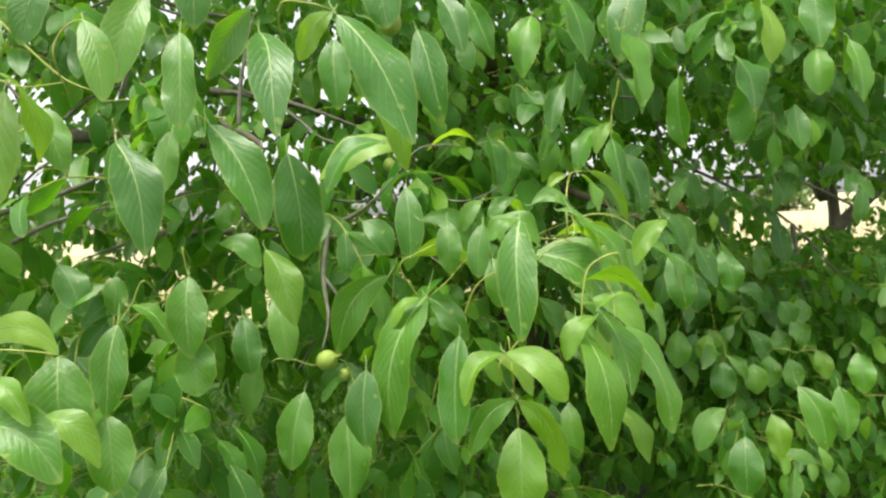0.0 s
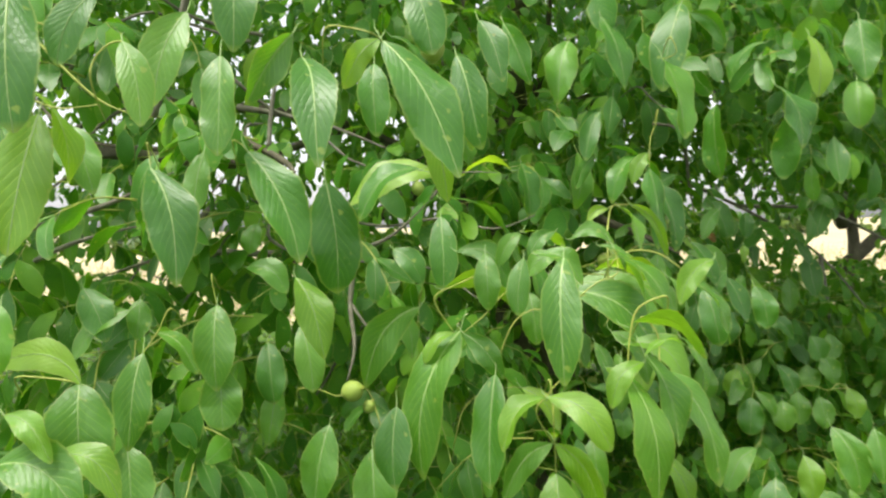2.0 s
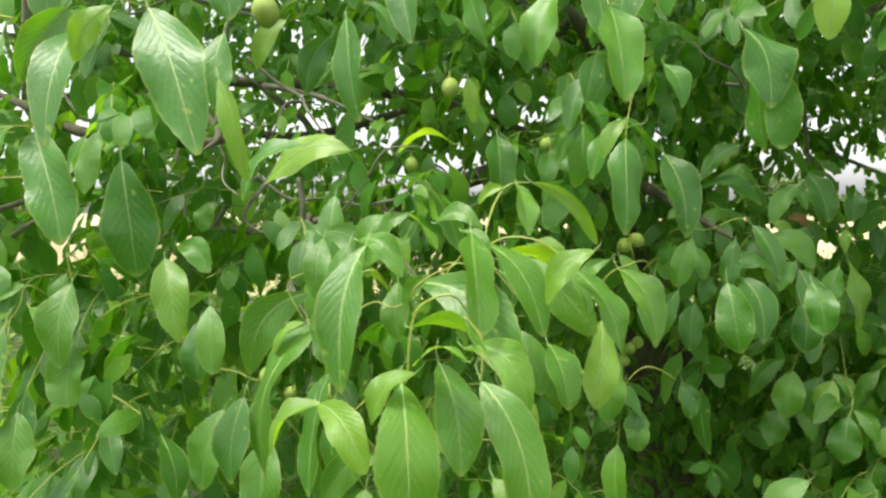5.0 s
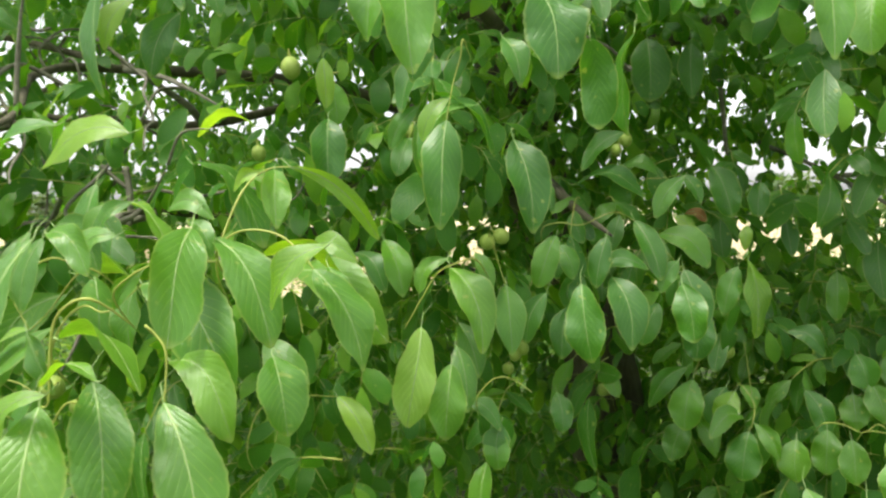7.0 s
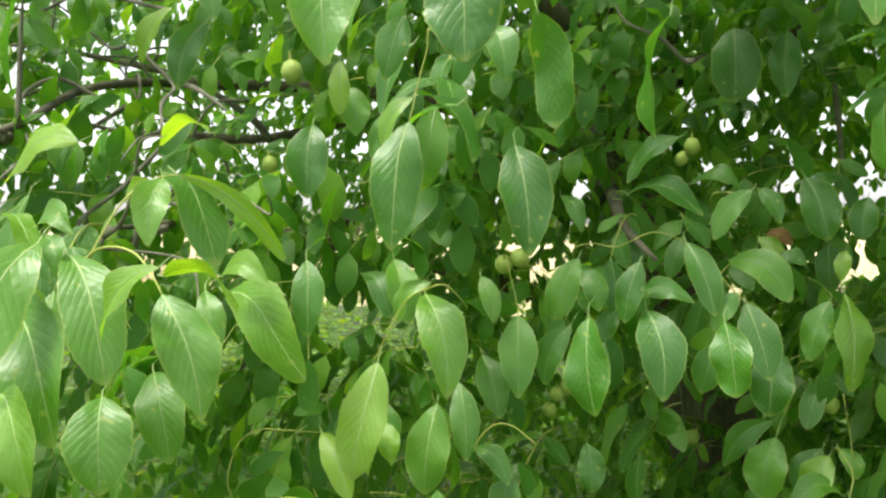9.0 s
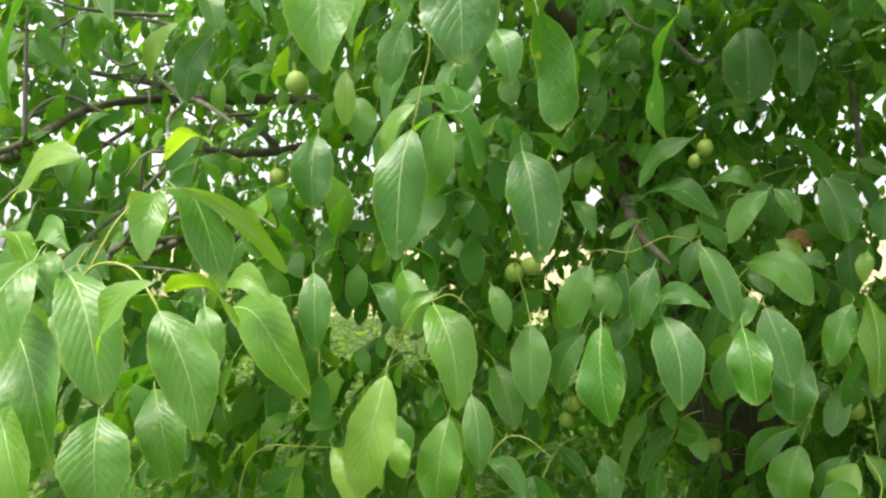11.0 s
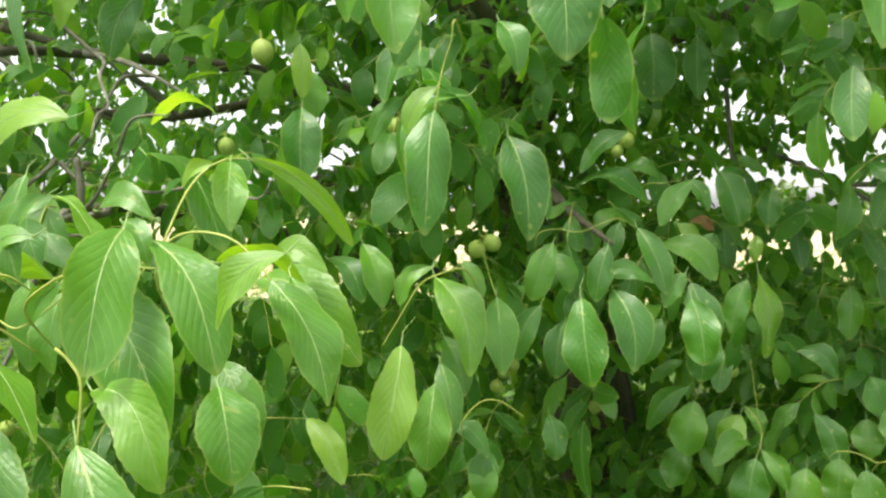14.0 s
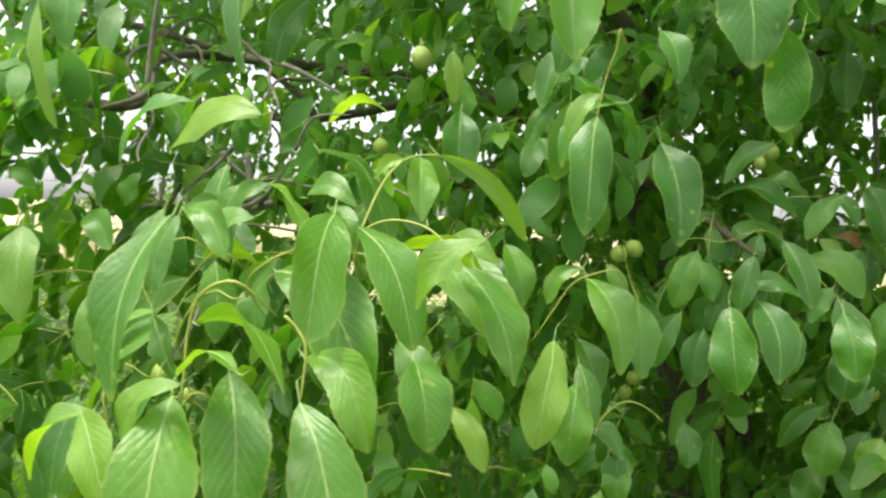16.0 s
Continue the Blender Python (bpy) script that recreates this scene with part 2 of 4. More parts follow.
def tube(points, radii, sides=6, mats=(TWIG,), name="twig", knobbly=0.0, seed=0):
    """A round stem through the points, smoothed, tapering by the radii."""
    pts = [Vector(p) for p in points]
    r = np.random.default_rng(seed)
    fine, rad = [], []
    n = len(pts)
    for i in range(n - 1):
        p0, p1, p2, p3 = pts[max(i - 1, 0)], pts[i], pts[i + 1], pts[min(i + 2, n - 1)]
        for s in range(5):
            t = s / 5
            fine.append(0.5 * ((2 * p1) + (p2 - p0) * t + (2 * p0 - 5 * p1 + 4 * p2 - p3) * t * t + (3 * p1 - p0 - 3 * p2 + p3) * t ** 3))
            rad.append(radii[i] * (1 - t) + radii[i + 1] * t)
    fine.append(pts[-1])
    rad.append(radii[-1])
    verts, faces = [], []
    side = Vector((0.31, 0.77, 0.55))
    for i, p in enumerate(fine):
        d = (fine[min(i + 1, len(fine) - 1)] - fine[max(i - 1, 0)]).normalized()
        a = d.cross(side).normalized()
        b = d.cross(a)
        for s in range(sides):
            ang = 2 * math.pi * s / sides
            q = rad[i] * (1 + knobbly * r.uniform(-1, 1))
            verts.append(p + (a * math.cos(ang) + b * math.sin(ang)) * q)
    for i in range(len(fine) - 1):
        for s in range(sides):
            a, b = i * sides + s, i * sides + (s + 1) % sides
            faces.append((a, b, b + sides, a + sides))
    faces.append(tuple(range(sides - 1, -1, -1)))
    o = (len(fine) - 1) * sides
    faces.append(tuple(o + s for s in range(sides)))
    return mesh_of(name, verts, faces, mats)


def frame_along(base, tip, face):
    """A pose at base whose y runs to tip and whose z turns to the way face."""
    y = (Vector(tip) - Vector(base)).normalized()
    x = y.cross(Vector(face)).normalized()
    z = x.cross(y)
    m = Matrix((x, y, z)).transposed().to_4x4()
    m.translation = Vector(base)
    return m

# ---- the tree ----
tree = tagged(new("walnut_tree"), "leafy green walnut tree with drooping compound leaves and nuts", "tree")
FRONT = []
STAGE = {"n": 0, "skin": LEAF}
BASES, STALKS = [], []


def compound_leaf(skin=LEAF):
    """A new compound leaf of the tree; skin: the look of its leaflets."""
    STAGE["skin"] = skin
    ob = new("compound_leaf")
    ob.parent = tree
    return ob


def heading(az, dip):
    """A way by its heading (0 towards -y, 90 towards +x) and how far it dips."""
    return Vector((math.sin(radians(az)) * math.cos(radians(dip)), -math.cos(radians(az)) * math.cos(radians(dip)), -math.sin(radians(dip))))


def rachis(shoot, radius, *points):
    """A green leaf stalk through the points; it is drawn once the leaflets hang, so that it can end at one of them."""
    first, second = Vector(points[0]), Vector(points[1])
    back = first - second
    STALKS.append((shoot, radius, [first + Vector((0, 0.035, -0.03)) + back * 0.3] + [Vector(p) for p in points]))


def draw_stalks():
    for shoot, radius, points in STALKS:
        end, before = points[-1], points[-2]
        near = min(BASES, key=lambda b: (b - end).length)
        if 0.004 < (near - end).length < 0.06:
            ahead = (near - end).normalized().dot((end - before).normalized())
            points = points + [near] if ahead > 0.3 else points[:-1] + [near]
        n = len(points)
        radii = [radius * (0.85 - 0.35 * k / (n - 1)) for k in range(n)]
        radii[0], radii[-1] = radius * 0.3, min(radii[-1], 0.0006)
        part("rachis", tube(points, radii, 6, (STALK,), "rachis", 0.05, n), shoot, "yellow-green stalk")


def leaflet(shoot, base, length, az, dip, face, width, skin=None, bow=None):
    """A leaflet that hangs from base by a short curved stalk: its length, heading and dip, the way its upper face looks, and its width."""
    n = STAGE["n"] = STAGE["n"] + 1
    r = np.random.default_rng(1000 + n)
    m = frame_along(base, Vector(base) + heading(az, dip), heading(face, -25))
    up = m.to_3x3().inverted() @ Vector((0, 0, 1))
    g = r.uniform(0.14, 0.3)
    v, f, uv, idx = blade(length, width, r.uniform(0.0, 0.35) if bow is None else bow, r.uniform(0.08, 0.42), r.uniform(-0.4, 0.4), r.uniform(0.08, 0.28), n, nv=34, sag=(up.x * g, up.z * g))
    stem = length * r.uniform(0.14, 0.3)
    back = m.to_3x3().inverted() @ Vector((r.uniform(-0.35, 0.35), 0.85, 0.35))
    pts = [Vector((0, 0.004, 0.0004)), Vector((0, -stem * 0.45, -0.001)), Vector((0, -stem * 0.6, 0)) + back * stem * 0.6]
    o = len(v)
    for k, p in enumerate(pts):
        for s in range(5):
            a = 2 * math.pi * s / 5
            v.append((p.x + math.cos(a) * 0.0008 * (1 - 0.3 * k), p.y, p.z + math.sin(a) * 0.0008 * (1 - 0.3 * k)))
            uv.append((0.5, 0))
    for k in range(2):
        for s in range(5):
            a, b = o + k * 5 + s, o + k * 5 + (s + 1) % 5
            f.append((a, b, b + 5, a + 5))
            idx.append(1)
    ob = part("leaflet", mesh_of("leaflet", v, f, (skin or STAGE["skin"], RIB), idx, uv), shoot, "", m)
    BASES.append(Vector(base))
    for s in (0.15, 0.5, 0.85):
        FRONT.append(tuple(Vector(base) + heading(az, dip) * length * s))
    return ob


# upper left
shoot = compound_leaf(FRESH_LIT)
rachis(shoot, 0.0022, (-0.497, 0.860, 1.804), (-0.456, 0.860, 1.761), (-0.414, 0.860, 1.721), (-0.374, 0.860, 1.703))
rachis(shoot, 0.0014, (-0.457, 0.800, 1.710), (-0.428, 0.800, 1.703), (-0.386, 0.800, 1.706))
rachis(shoot, 0.0014, (-0.386, 0.780, 1.726), (-0.381, 0.780, 1.748), (-0.366, 0.780, 1.762), (-0.354, 0.780, 1.764))
leaflet(shoot, (-0.350, 0.772, 1.762), 0.092, 47, 70, 24, 0.034)
leaflet(shoot, (-0.321, 0.877, 1.819), 0.115, -48, 69, 21, 0.049)
leaflet(shoot, (-0.274, 0.837, 1.761), 0.112, 4, 76, -16, 0.045)
leaflet(shoot, (-0.368, 1.073, 1.684), 0.090, -24, 74, 19, 0.035)
leaflet(shoot, (-0.530, 0.929, 1.749), 0.133, 63, 60, 87, 0.053, YOUNG)
leaflet(shoot, (-0.520, 1.003, 1.714), 0.101, 61, 62, 27, 0.045)
leaflet(shoot, (-0.199, 0.850, 1.786), 0.094, -67, 57, 65, 0.038)

# hanging pair
shoot = compound_leaf()
rachis(shoot, 0.0016, (-0.161, 0.830, 1.785), (-0.133, 0.830, 1.785), (-0.112, 0.830, 1.779), (-0.099, 0.830, 1.769))
rachis(shoot, 0.0013, (-0.359, 0.850, 1.672), (-0.358, 0.850, 1.660), (-0.357, 0.850, 1.645))
rachis(shoot, 0.0013, (-0.270, 0.860, 1.672), (-0.261, 0.860, 1.670), (-0.253, 0.860, 1.661))
leaflet(shoot, (-0.102, 0.803, 1.766), 0.064, -71, 53, 46, 0.026, YOUNG)
leaflet(shoot, (-0.103, 0.854, 1.777), 0.176, 65, 60, 16, 0.066)
leaflet(shoot, (-0.252, 0.852, 1.661), 0.139, 62, 61, 15, 0.051)
leaflet(shoot, (-0.190, 0.851, 1.760), 0.147, 20, 58, 16, 0.050)
leaflet(shoot, (-0.174, 0.890, 1.628), 0.128, 119, 85, 14, 0.062)
leaflet(shoot, (-0.354, 0.843, 1.644), 0.134, 47, 69, 22, 0.056)

# mid back
shoot = compound_leaf()
leaflet(shoot, (-0.070, 1.119, 1.657), 0.116, -78, 38, -40, 0.046)
leaflet(shoot, (-0.016, 1.136, 1.823), 0.149, 43, 71, -34, 0.060)
leaflet(shoot, (-0.071, 0.942, 1.866), 0.096, 43, 71, 4, 0.050)
leaflet(shoot, (-0.075, 0.930, 1.717), 0.121, 76, 70, -30, 0.034, YOUNG)
leaflet(shoot, (-0.126, 1.020, 1.788), 0.099, 4, 78, 10, 0.044)
leaflet(shoot, (-0.119, 1.205, 1.541), 0.073, 71, 50, 5, 0.042)
leaflet(shoot, (-0.044, 1.148, 1.589), 0.110, 4, 75, 2, 0.044)

# top right
shoot = compound_leaf()
leaflet(shoot, (0.022, 1.215, 1.894), 0.109, 54, 67, -2, 0.046)
leaflet(shoot, (0.076, 1.389, 1.935), 0.127, 56, 66, -50, 0.051)
leaflet(shoot, (0.208, 1.481, 1.922), 0.131, -42, 71, -8, 0.065)
leaflet(shoot, (0.260, 1.435, 1.955), 0.149, 45, 71, 23, 0.060)
leaflet(shoot, (0.369, 1.309, 1.941), 0.165, -49, 69, -15, 0.062)
leaflet(shoot, (0.550, 1.399, 1.893), 0.106, -76, 44, -60, 0.042)

# top hanging
shoot = compound_leaf()
rachis(shoot, 0.0015, (0.321, 1.220, 1.863), (0.331, 1.220, 1.839), (0.333, 1.220, 1.822))
leaflet(shoot, (0.315, 1.240, 1.833), 0.137, 39, 73, 42, 0.068)
leaflet(shoot, (0.477, 1.200, 1.781), 0.108, 50, 69, 32, 0.067)
leaflet(shoot, (0.582, 1.307, 1.881), 0.110, 4, 76, 18, 0.044, YOUNG)
leaflet(shoot, (0.752, 1.460, 1.947), 0.125, -6, 76, -27, 0.066)
leaflet(shoot, (0.896, 1.728, 1.880), 0.114, -22, 75, -27, 0.064)
leaflet(shoot, (0.775, 1.380, 1.826), 0.121, 10, 75, 9, 0.048)
leaflet(shoot, (0.546, 1.642, 1.819), 0.167, -6, 75, -71, 0.067)

# centre hanging
shoot = compound_leaf()
rachis(shoot, 0.0015, (0.347, 1.380, 1.774), (0.343, 1.380, 1.750), (0.333, 1.380, 1.720), (0.328, 1.380, 1.668))
leaflet(shoot, (0.327, 1.367, 1.669), 0.149, 3, 74, 36, 0.060)
leaflet(shoot, (0.276, 1.463, 1.717), 0.131, 76, 44, 80, 0.052)
leaflet(shoot, (0.327, 1.374, 1.697), 0.066, -66, 58, 7, 0.027, YOUNG)
leaflet(shoot, (0.252, 1.466, 1.702), 0.076, -69, 55, 37, 0.028)
leaflet(shoot, (0.526, 1.270, 1.739), 0.102, 165, 76, 170, 0.047)
leaflet(shoot, (0.377, 1.537, 1.654), 0.149, 45, 70, 26, 0.068)
leaflet(shoot, (0.379, 1.468, 1.791), 0.080, 57, 65, 28, 0.040)
leaflet(shoot, (0.110, 1.456, 1.690), 0.105, 24, 74, 42, 0.058)
leaflet(shoot, (0.279, 1.430, 1.808), 0.084, -40, 72, 36, 0.043)
leaflet(shoot, (0.008, 1.643, 1.822), 0.096, 33, 73, 40, 0.035, YOUNG)
leaflet(shoot, (-0.011, 1.692, 1.789), 0.095, 52, 67, 39, 0.055)

# upper far left
shoot = compound_leaf()
leaflet(shoot, (-0.266, 1.609, 1.919), 0.132, -59, 65, 50, 0.062)
leaflet(shoot, (-0.377, 1.624, 1.964), 0.119, -68, 58, 20, 0.048, YOUNG)
leaflet(shoot, (-0.130, 1.469, 1.936), 0.100, 72, 52, 49, 0.037)

# arch
shoot = compound_leaf(FRESH_LIT)
rachis(shoot, 0.0016, (0.183, 1.060, 1.500), (0.188, 1.084, 1.555), (0.196, 1.105, 1.585), (0.207, 1.127, 1.599), (0.232, 1.128, 1.600))
leaflet(shoot, (0.215, 1.123, 1.597), 0.073, 31, 57, 54, 0.032)
leaflet(shoot, (0.232, 1.127, 1.600), 0.124, 131, 40, -15, 0.018, YOUNG)
leaflet(shoot, (0.198, 1.125, 1.595), 0.038, -80, 32, 24, 0.015, YOUNG)
leaflet(shoot, (-0.042, 1.331, 1.621), 0.179, 77, 41, 87, 0.072)

# pointed
shoot = compound_leaf(FRESH_LIT)
rachis(shoot, 0.0016, (0.183, 1.060, 1.510), (0.200, 1.060, 1.530), (0.225, 1.062, 1.536), (0.255, 1.063, 1.530), (0.280, 1.060, 1.512), (0.292, 1.059, 1.498))
rachis(shoot, 0.0015, (0.127, 0.980, 1.478), (0.151, 0.980, 1.499), (0.177, 0.980, 1.511), (0.213, 0.980, 1.541))
leaflet(shoot, (0.292, 1.059, 1.498), 0.108, 81, 60, 53, 0.048)
leaflet(shoot, (0.318, 1.036, 1.522), 0.078, -72, 48, -1, 0.031, YOUNG)
leaflet(shoot, (0.181, 1.148, 1.504), 0.111, 86, 15, 112, 0.044, YOUNG)
leaflet(shoot, (0.204, 1.202, 1.501), 0.069, 88, 6, 9, 0.028, YOUNG)
leaflet(shoot, (0.279, 1.115, 1.496), 0.061, 58, 62, 51, 0.025)
leaflet(shoot, (0.190, 1.044, 1.530), 0.127, 78, 54, 58, 0.050)
leaflet(shoot, (0.184, 1.022, 1.539), 0.128, 20, 51, 64, 0.056)
leaflet(shoot, (0.119, 1.029, 1.484), 0.161, 76, 39, 16, 0.064)
leaflet(shoot, (0.269, 1.020, 1.421), 0.074, 51, 64, 58, 0.051)
leaflet(shoot, (-0.042, 1.109, 1.484), 0.109, 85, 16, 126, 0.043)
leaflet(shoot, (0.107, 1.031, 1.564), 0.055, -74, 46, 3, 0.022)
leaflet(shoot, (-0.024, 1.064, 1.540), 0.088, 79, 36, -13, 0.035)
leaflet(shoot, (0.058, 0.969, 1.532), 0.072, -28, 73, 5, 0.029)

# big spray
shoot = compound_leaf(FRESH_LIT)
rachis(shoot, 0.0015, (0.013, 1.030, 1.509), (-0.027, 1.030, 1.496), (-0.055, 1.030, 1.478), (-0.071, 1.030, 1.463))
rachis(shoot, 0.0015, (0.066, 1.020, 1.499), (0.042, 1.020, 1.489), (0.010, 1.020, 1.456), (-0.018, 1.020, 1.434))
rachis(shoot, 0.0016, (0.102, 0.950, 1.385), (0.080, 0.950, 1.363), (0.068, 0.950, 1.343))
rachis(shoot, 0.0015, (0.030, 1.000, 1.411), (0.047, 1.000, 1.448), (0.074, 1.000, 1.465), (0.101, 1.000, 1.460))
rachis(shoot, 0.0015, (0.131, 1.080, 1.501), (0.160, 1.080, 1.503), (0.192, 1.080, 1.498), (0.223, 1.080, 1.463))
rachis(shoot, 0.0016, (0.143, 1.100, 1.441), (0.129, 1.100, 1.484), (0.146, 1.100, 1.508), (0.189, 1.100, 1.534))
leaflet(shoot, (0.100, 0.920, 1.534), 0.150, -11, 71, -6, 0.049)
leaflet(shoot, (0.109, 1.007, 1.533), 0.053, -81, 31, -5, 0.027)
leaflet(shoot, (0.012, 0.999, 1.538), 0.074, 4, 75, -1, 0.034)
leaflet(shoot, (-0.078, 1.130, 1.457), 0.139, -69, 52, 44, 0.056)
leaflet(shoot, (-0.021, 1.052, 1.432), 0.200, -45, 68, -35, 0.080)
leaflet(shoot, (-0.018, 1.016, 1.434), 0.079, 72, 48, -37, 0.032)
leaflet(shoot, (-0.030, 1.030, 1.433), 0.056, -76, 42, -47, 0.022, YOUNG)
leaflet(shoot, (0.076, 1.069, 1.480), 0.072, 20, 74, -4, 0.036)

# low spray
shoot = compound_leaf(FRESH_LIT)
rachis(shoot, 0.0017, (0.206, 0.870, 1.491), (0.175, 0.870, 1.479), (0.165, 0.870, 1.451), (0.161, 0.870, 1.410))
rachis(shoot, 0.0016, (0.196, 0.940, 1.459), (0.207, 0.940, 1.451), (0.216, 0.940, 1.435), (0.226, 0.940, 1.396))
rachis(shoot, 0.0015, (0.075, 0.880, 1.398), (0.078, 0.880, 1.371), (0.079, 0.880, 1.344), (0.083, 0.880, 1.286))
leaflet(shoot, (0.071, 0.862, 1.382), 0.087, 65, 37, -7, 0.036, YOUNG)
leaflet(shoot, (0.072, 0.876, 1.378), 0.078, -74, 45, -50, 0.031, YOUNG)
leaflet(shoot, (0.157, 0.865, 1.407), 0.143, 30, 71, 40, 0.062)
leaflet(shoot, (0.186, 0.890, 1.423), 0.107, 47, 68, 37, 0.048)
leaflet(shoot, (0.216, 0.935, 1.396), 0.148, 57, 62, 32, 0.056)
leaflet(shoot, (0.163, 0.880, 1.457), 0.094, 83, 23, 111, 0.037)
leaflet(shoot, (0.184, 0.985, 1.419), 0.099, 77, 39, 20, 0.039)
leaflet(shoot, (0.175, 0.854, 1.420), 0.062, -71, 48, -11, 0.025, YOUNG)
leaflet(shoot, (0.225, 0.852, 1.434), 0.051, -88, 8, 91, 0.020)
leaflet(shoot, (0.090, 0.969, 1.299), 0.094, -74, 44, 35, 0.037)
leaflet(shoot, (0.088, 0.932, 1.273), 0.113, -3, 74, -5, 0.063)
leaflet(shoot, (0.094, 0.978, 1.297), 0.115, 62, 58, -62, 0.046, YOUNG)

# left mid
shoot = compound_leaf(FRESH_LIT)
rachis(shoot, 0.0014, (-0.331, 0.970, 1.522), (-0.329, 0.970, 1.500), (-0.326, 0.970, 1.483))
rachis(shoot, 0.0014, (-0.377, 0.950, 1.482), (-0.393, 0.950, 1.454), (-0.413, 0.950, 1.427))
leaflet(shoot, (-0.325, 0.968, 1.483), 0.106, 9, 74, 19, 0.052)
leaflet(shoot, (-0.409, 0.941, 1.429), 0.115, -17, 74, 24, 0.045)
leaflet(shoot, (-0.411, 0.984, 1.448), 0.079, 76, 40, 66, 0.032)
leaflet(shoot, (-0.321, 0.961, 1.407), 0.078, 18, 74, 18, 0.052)
leaflet(shoot, (-0.240, 1.040, 1.510), 0.116, 53, 64, 25, 0.050, YOUNG)
leaflet(shoot, (-0.256, 1.157, 1.432), 0.102, 36, 71, 12, 0.044)
leaflet(shoot, (-0.454, 1.018, 1.474), 0.098, -76, 42, -19, 0.039)
leaflet(shoot, (-0.480, 1.116, 1.479), 0.059, -6, 75, 23, 0.035)

# low left
shoot = compound_leaf(FRESH_LIT)
rachis(shoot, 0.0016, (-0.558, 0.930, 1.405), (-0.523, 0.930, 1.404), (-0.495, 0.930, 1.400), (-0.480, 0.930, 1.393))
leaflet(shoot, (-0.512, 0.993, 1.384), 0.121, 20, 73, 27, 0.087)
leaflet(shoot, (-0.465, 0.900, 1.401), 0.100, -90, -16, -15, 0.040, YOUNG)
leaflet(shoot, (-0.458, 0.999, 1.301), 0.105, 32, 71, 25, 0.061)
leaflet(shoot, (-0.486, 0.864, 1.325), 0.097, 81, 30, 27, 0.039, YOUNG)
leaflet(shoot, (-0.474, 0.763, 1.400), 0.069, 76, 40, 3, 0.027)
leaflet(shoot, (-0.493, 0.765, 1.347), 0.111, 81, 27, 26, 0.057)

# mid low
shoot = compound_leaf()
rachis(shoot, 0.0014, (-0.272, 1.200, 1.326), (-0.240, 1.200, 1.324), (-0.213, 1.200, 1.314), (-0.190, 1.200, 1.317))
leaflet(shoot, (-0.213, 1.121, 1.289), 0.114, -32, 71, 11, 0.055)
leaflet(shoot, (-0.107, 1.008, 1.341), 0.103, -6, 74, 6, 0.050)
leaflet(shoot, (-0.153, 1.136, 1.247), 0.129, 3, 74, 8, 0.065)
leaflet(shoot, (0.021, 0.988, 1.384), 0.140, -17, 74, -37, 0.056)
leaflet(shoot, (-0.324, 1.226, 1.396), 0.098, 29, 72, 15, 0.047)
leaflet(shoot, (-0.331, 1.327, 1.304), 0.100, -28, 72, 14, 0.043)
leaflet(shoot, (-0.354, 1.313, 1.586), 0.054, -47, 69, 15, 0.034)

# low right
shoot = compound_leaf()
leaflet(shoot, (0.478, 1.530, 1.438), 0.116, 34, 72, -18, 0.061)
leaflet(shoot, (0.618, 1.624, 1.432), 0.092, 39, 71, -21, 0.053)
leaflet(shoot, (0.735, 1.930, 1.121), 0.093, -34, 75, -18, 0.067)
leaflet(shoot, (0.618, 1.624, 1.085), 0.112, -72, 47, -20, 0.053)
leaflet(shoot, (0.722, 1.627, 1.066), 0.096, 17, 73, -24, 0.055, YOUNG)
leaflet(shoot, (0.665, 1.636, 1.016), 0.127, -20, 73, -22, 0.077)
leaflet(shoot, (0.798, 1.660, 1.117), 0.148, 46, 67, -27, 0.071)
leaflet(shoot, (0.875, 1.632, 1.119), 0.113, 3, 74, -28, 0.056)
leaflet(shoot, (0.915, 1.625, 1.194), 0.090, 2, 74, -30, 0.055)

# centre low
shoot = compound_leaf(FRESH_LIT)
rachis(shoot, 0.0015, (0.355, 1.400, 1.483), (0.328, 1.400, 1.478), (0.299, 1.400, 1.463), (0.274, 1.400, 1.425), (0.249, 1.400, 1.384))
rachis(shoot, 0.0014, (-0.027, 1.420, 1.176), (-0.008, 1.420, 1.237), (0.033, 1.420, 1.266), (0.082, 1.420, 1.273))
rachis(shoot, 0.0014, (0.311, 1.550, 1.253), (0.338, 1.550, 1.284), (0.367, 1.550, 1.286), (0.399, 1.550, 1.267))
leaflet(shoot, (0.292, 1.352, 1.396), 0.131, -5, 69, 39, 0.054, LIT_YOUNG)
leaflet(shoot, (0.311, 1.424, 1.469), 0.133, 51, 56, 33, 0.055)
leaflet(shoot, (0.291, 1.482, 1.320), 0.112, -1, 74, 34, 0.057)
leaflet(shoot, (0.167, 1.242, 1.477), 0.154, 81, 30, -7, 0.062)
leaflet(shoot, (0.293, 1.464, 1.480), 0.067, -71, 50, 6, 0.027)
leaflet(shoot, (0.300, 1.587, 1.480), 0.070, 61, 61, 29, 0.028)
leaflet(shoot, (0.227, 1.726, 1.342), 0.106, 60, 60, 29, 0.053)
leaflet(shoot, (0.254, 1.413, 1.307), 0.050, 62, 58, 37, 0.028, YOUNG)
leaflet(shoot, (0.268, 1.579, 1.328), 0.108, 43, 68, 31, 0.042)

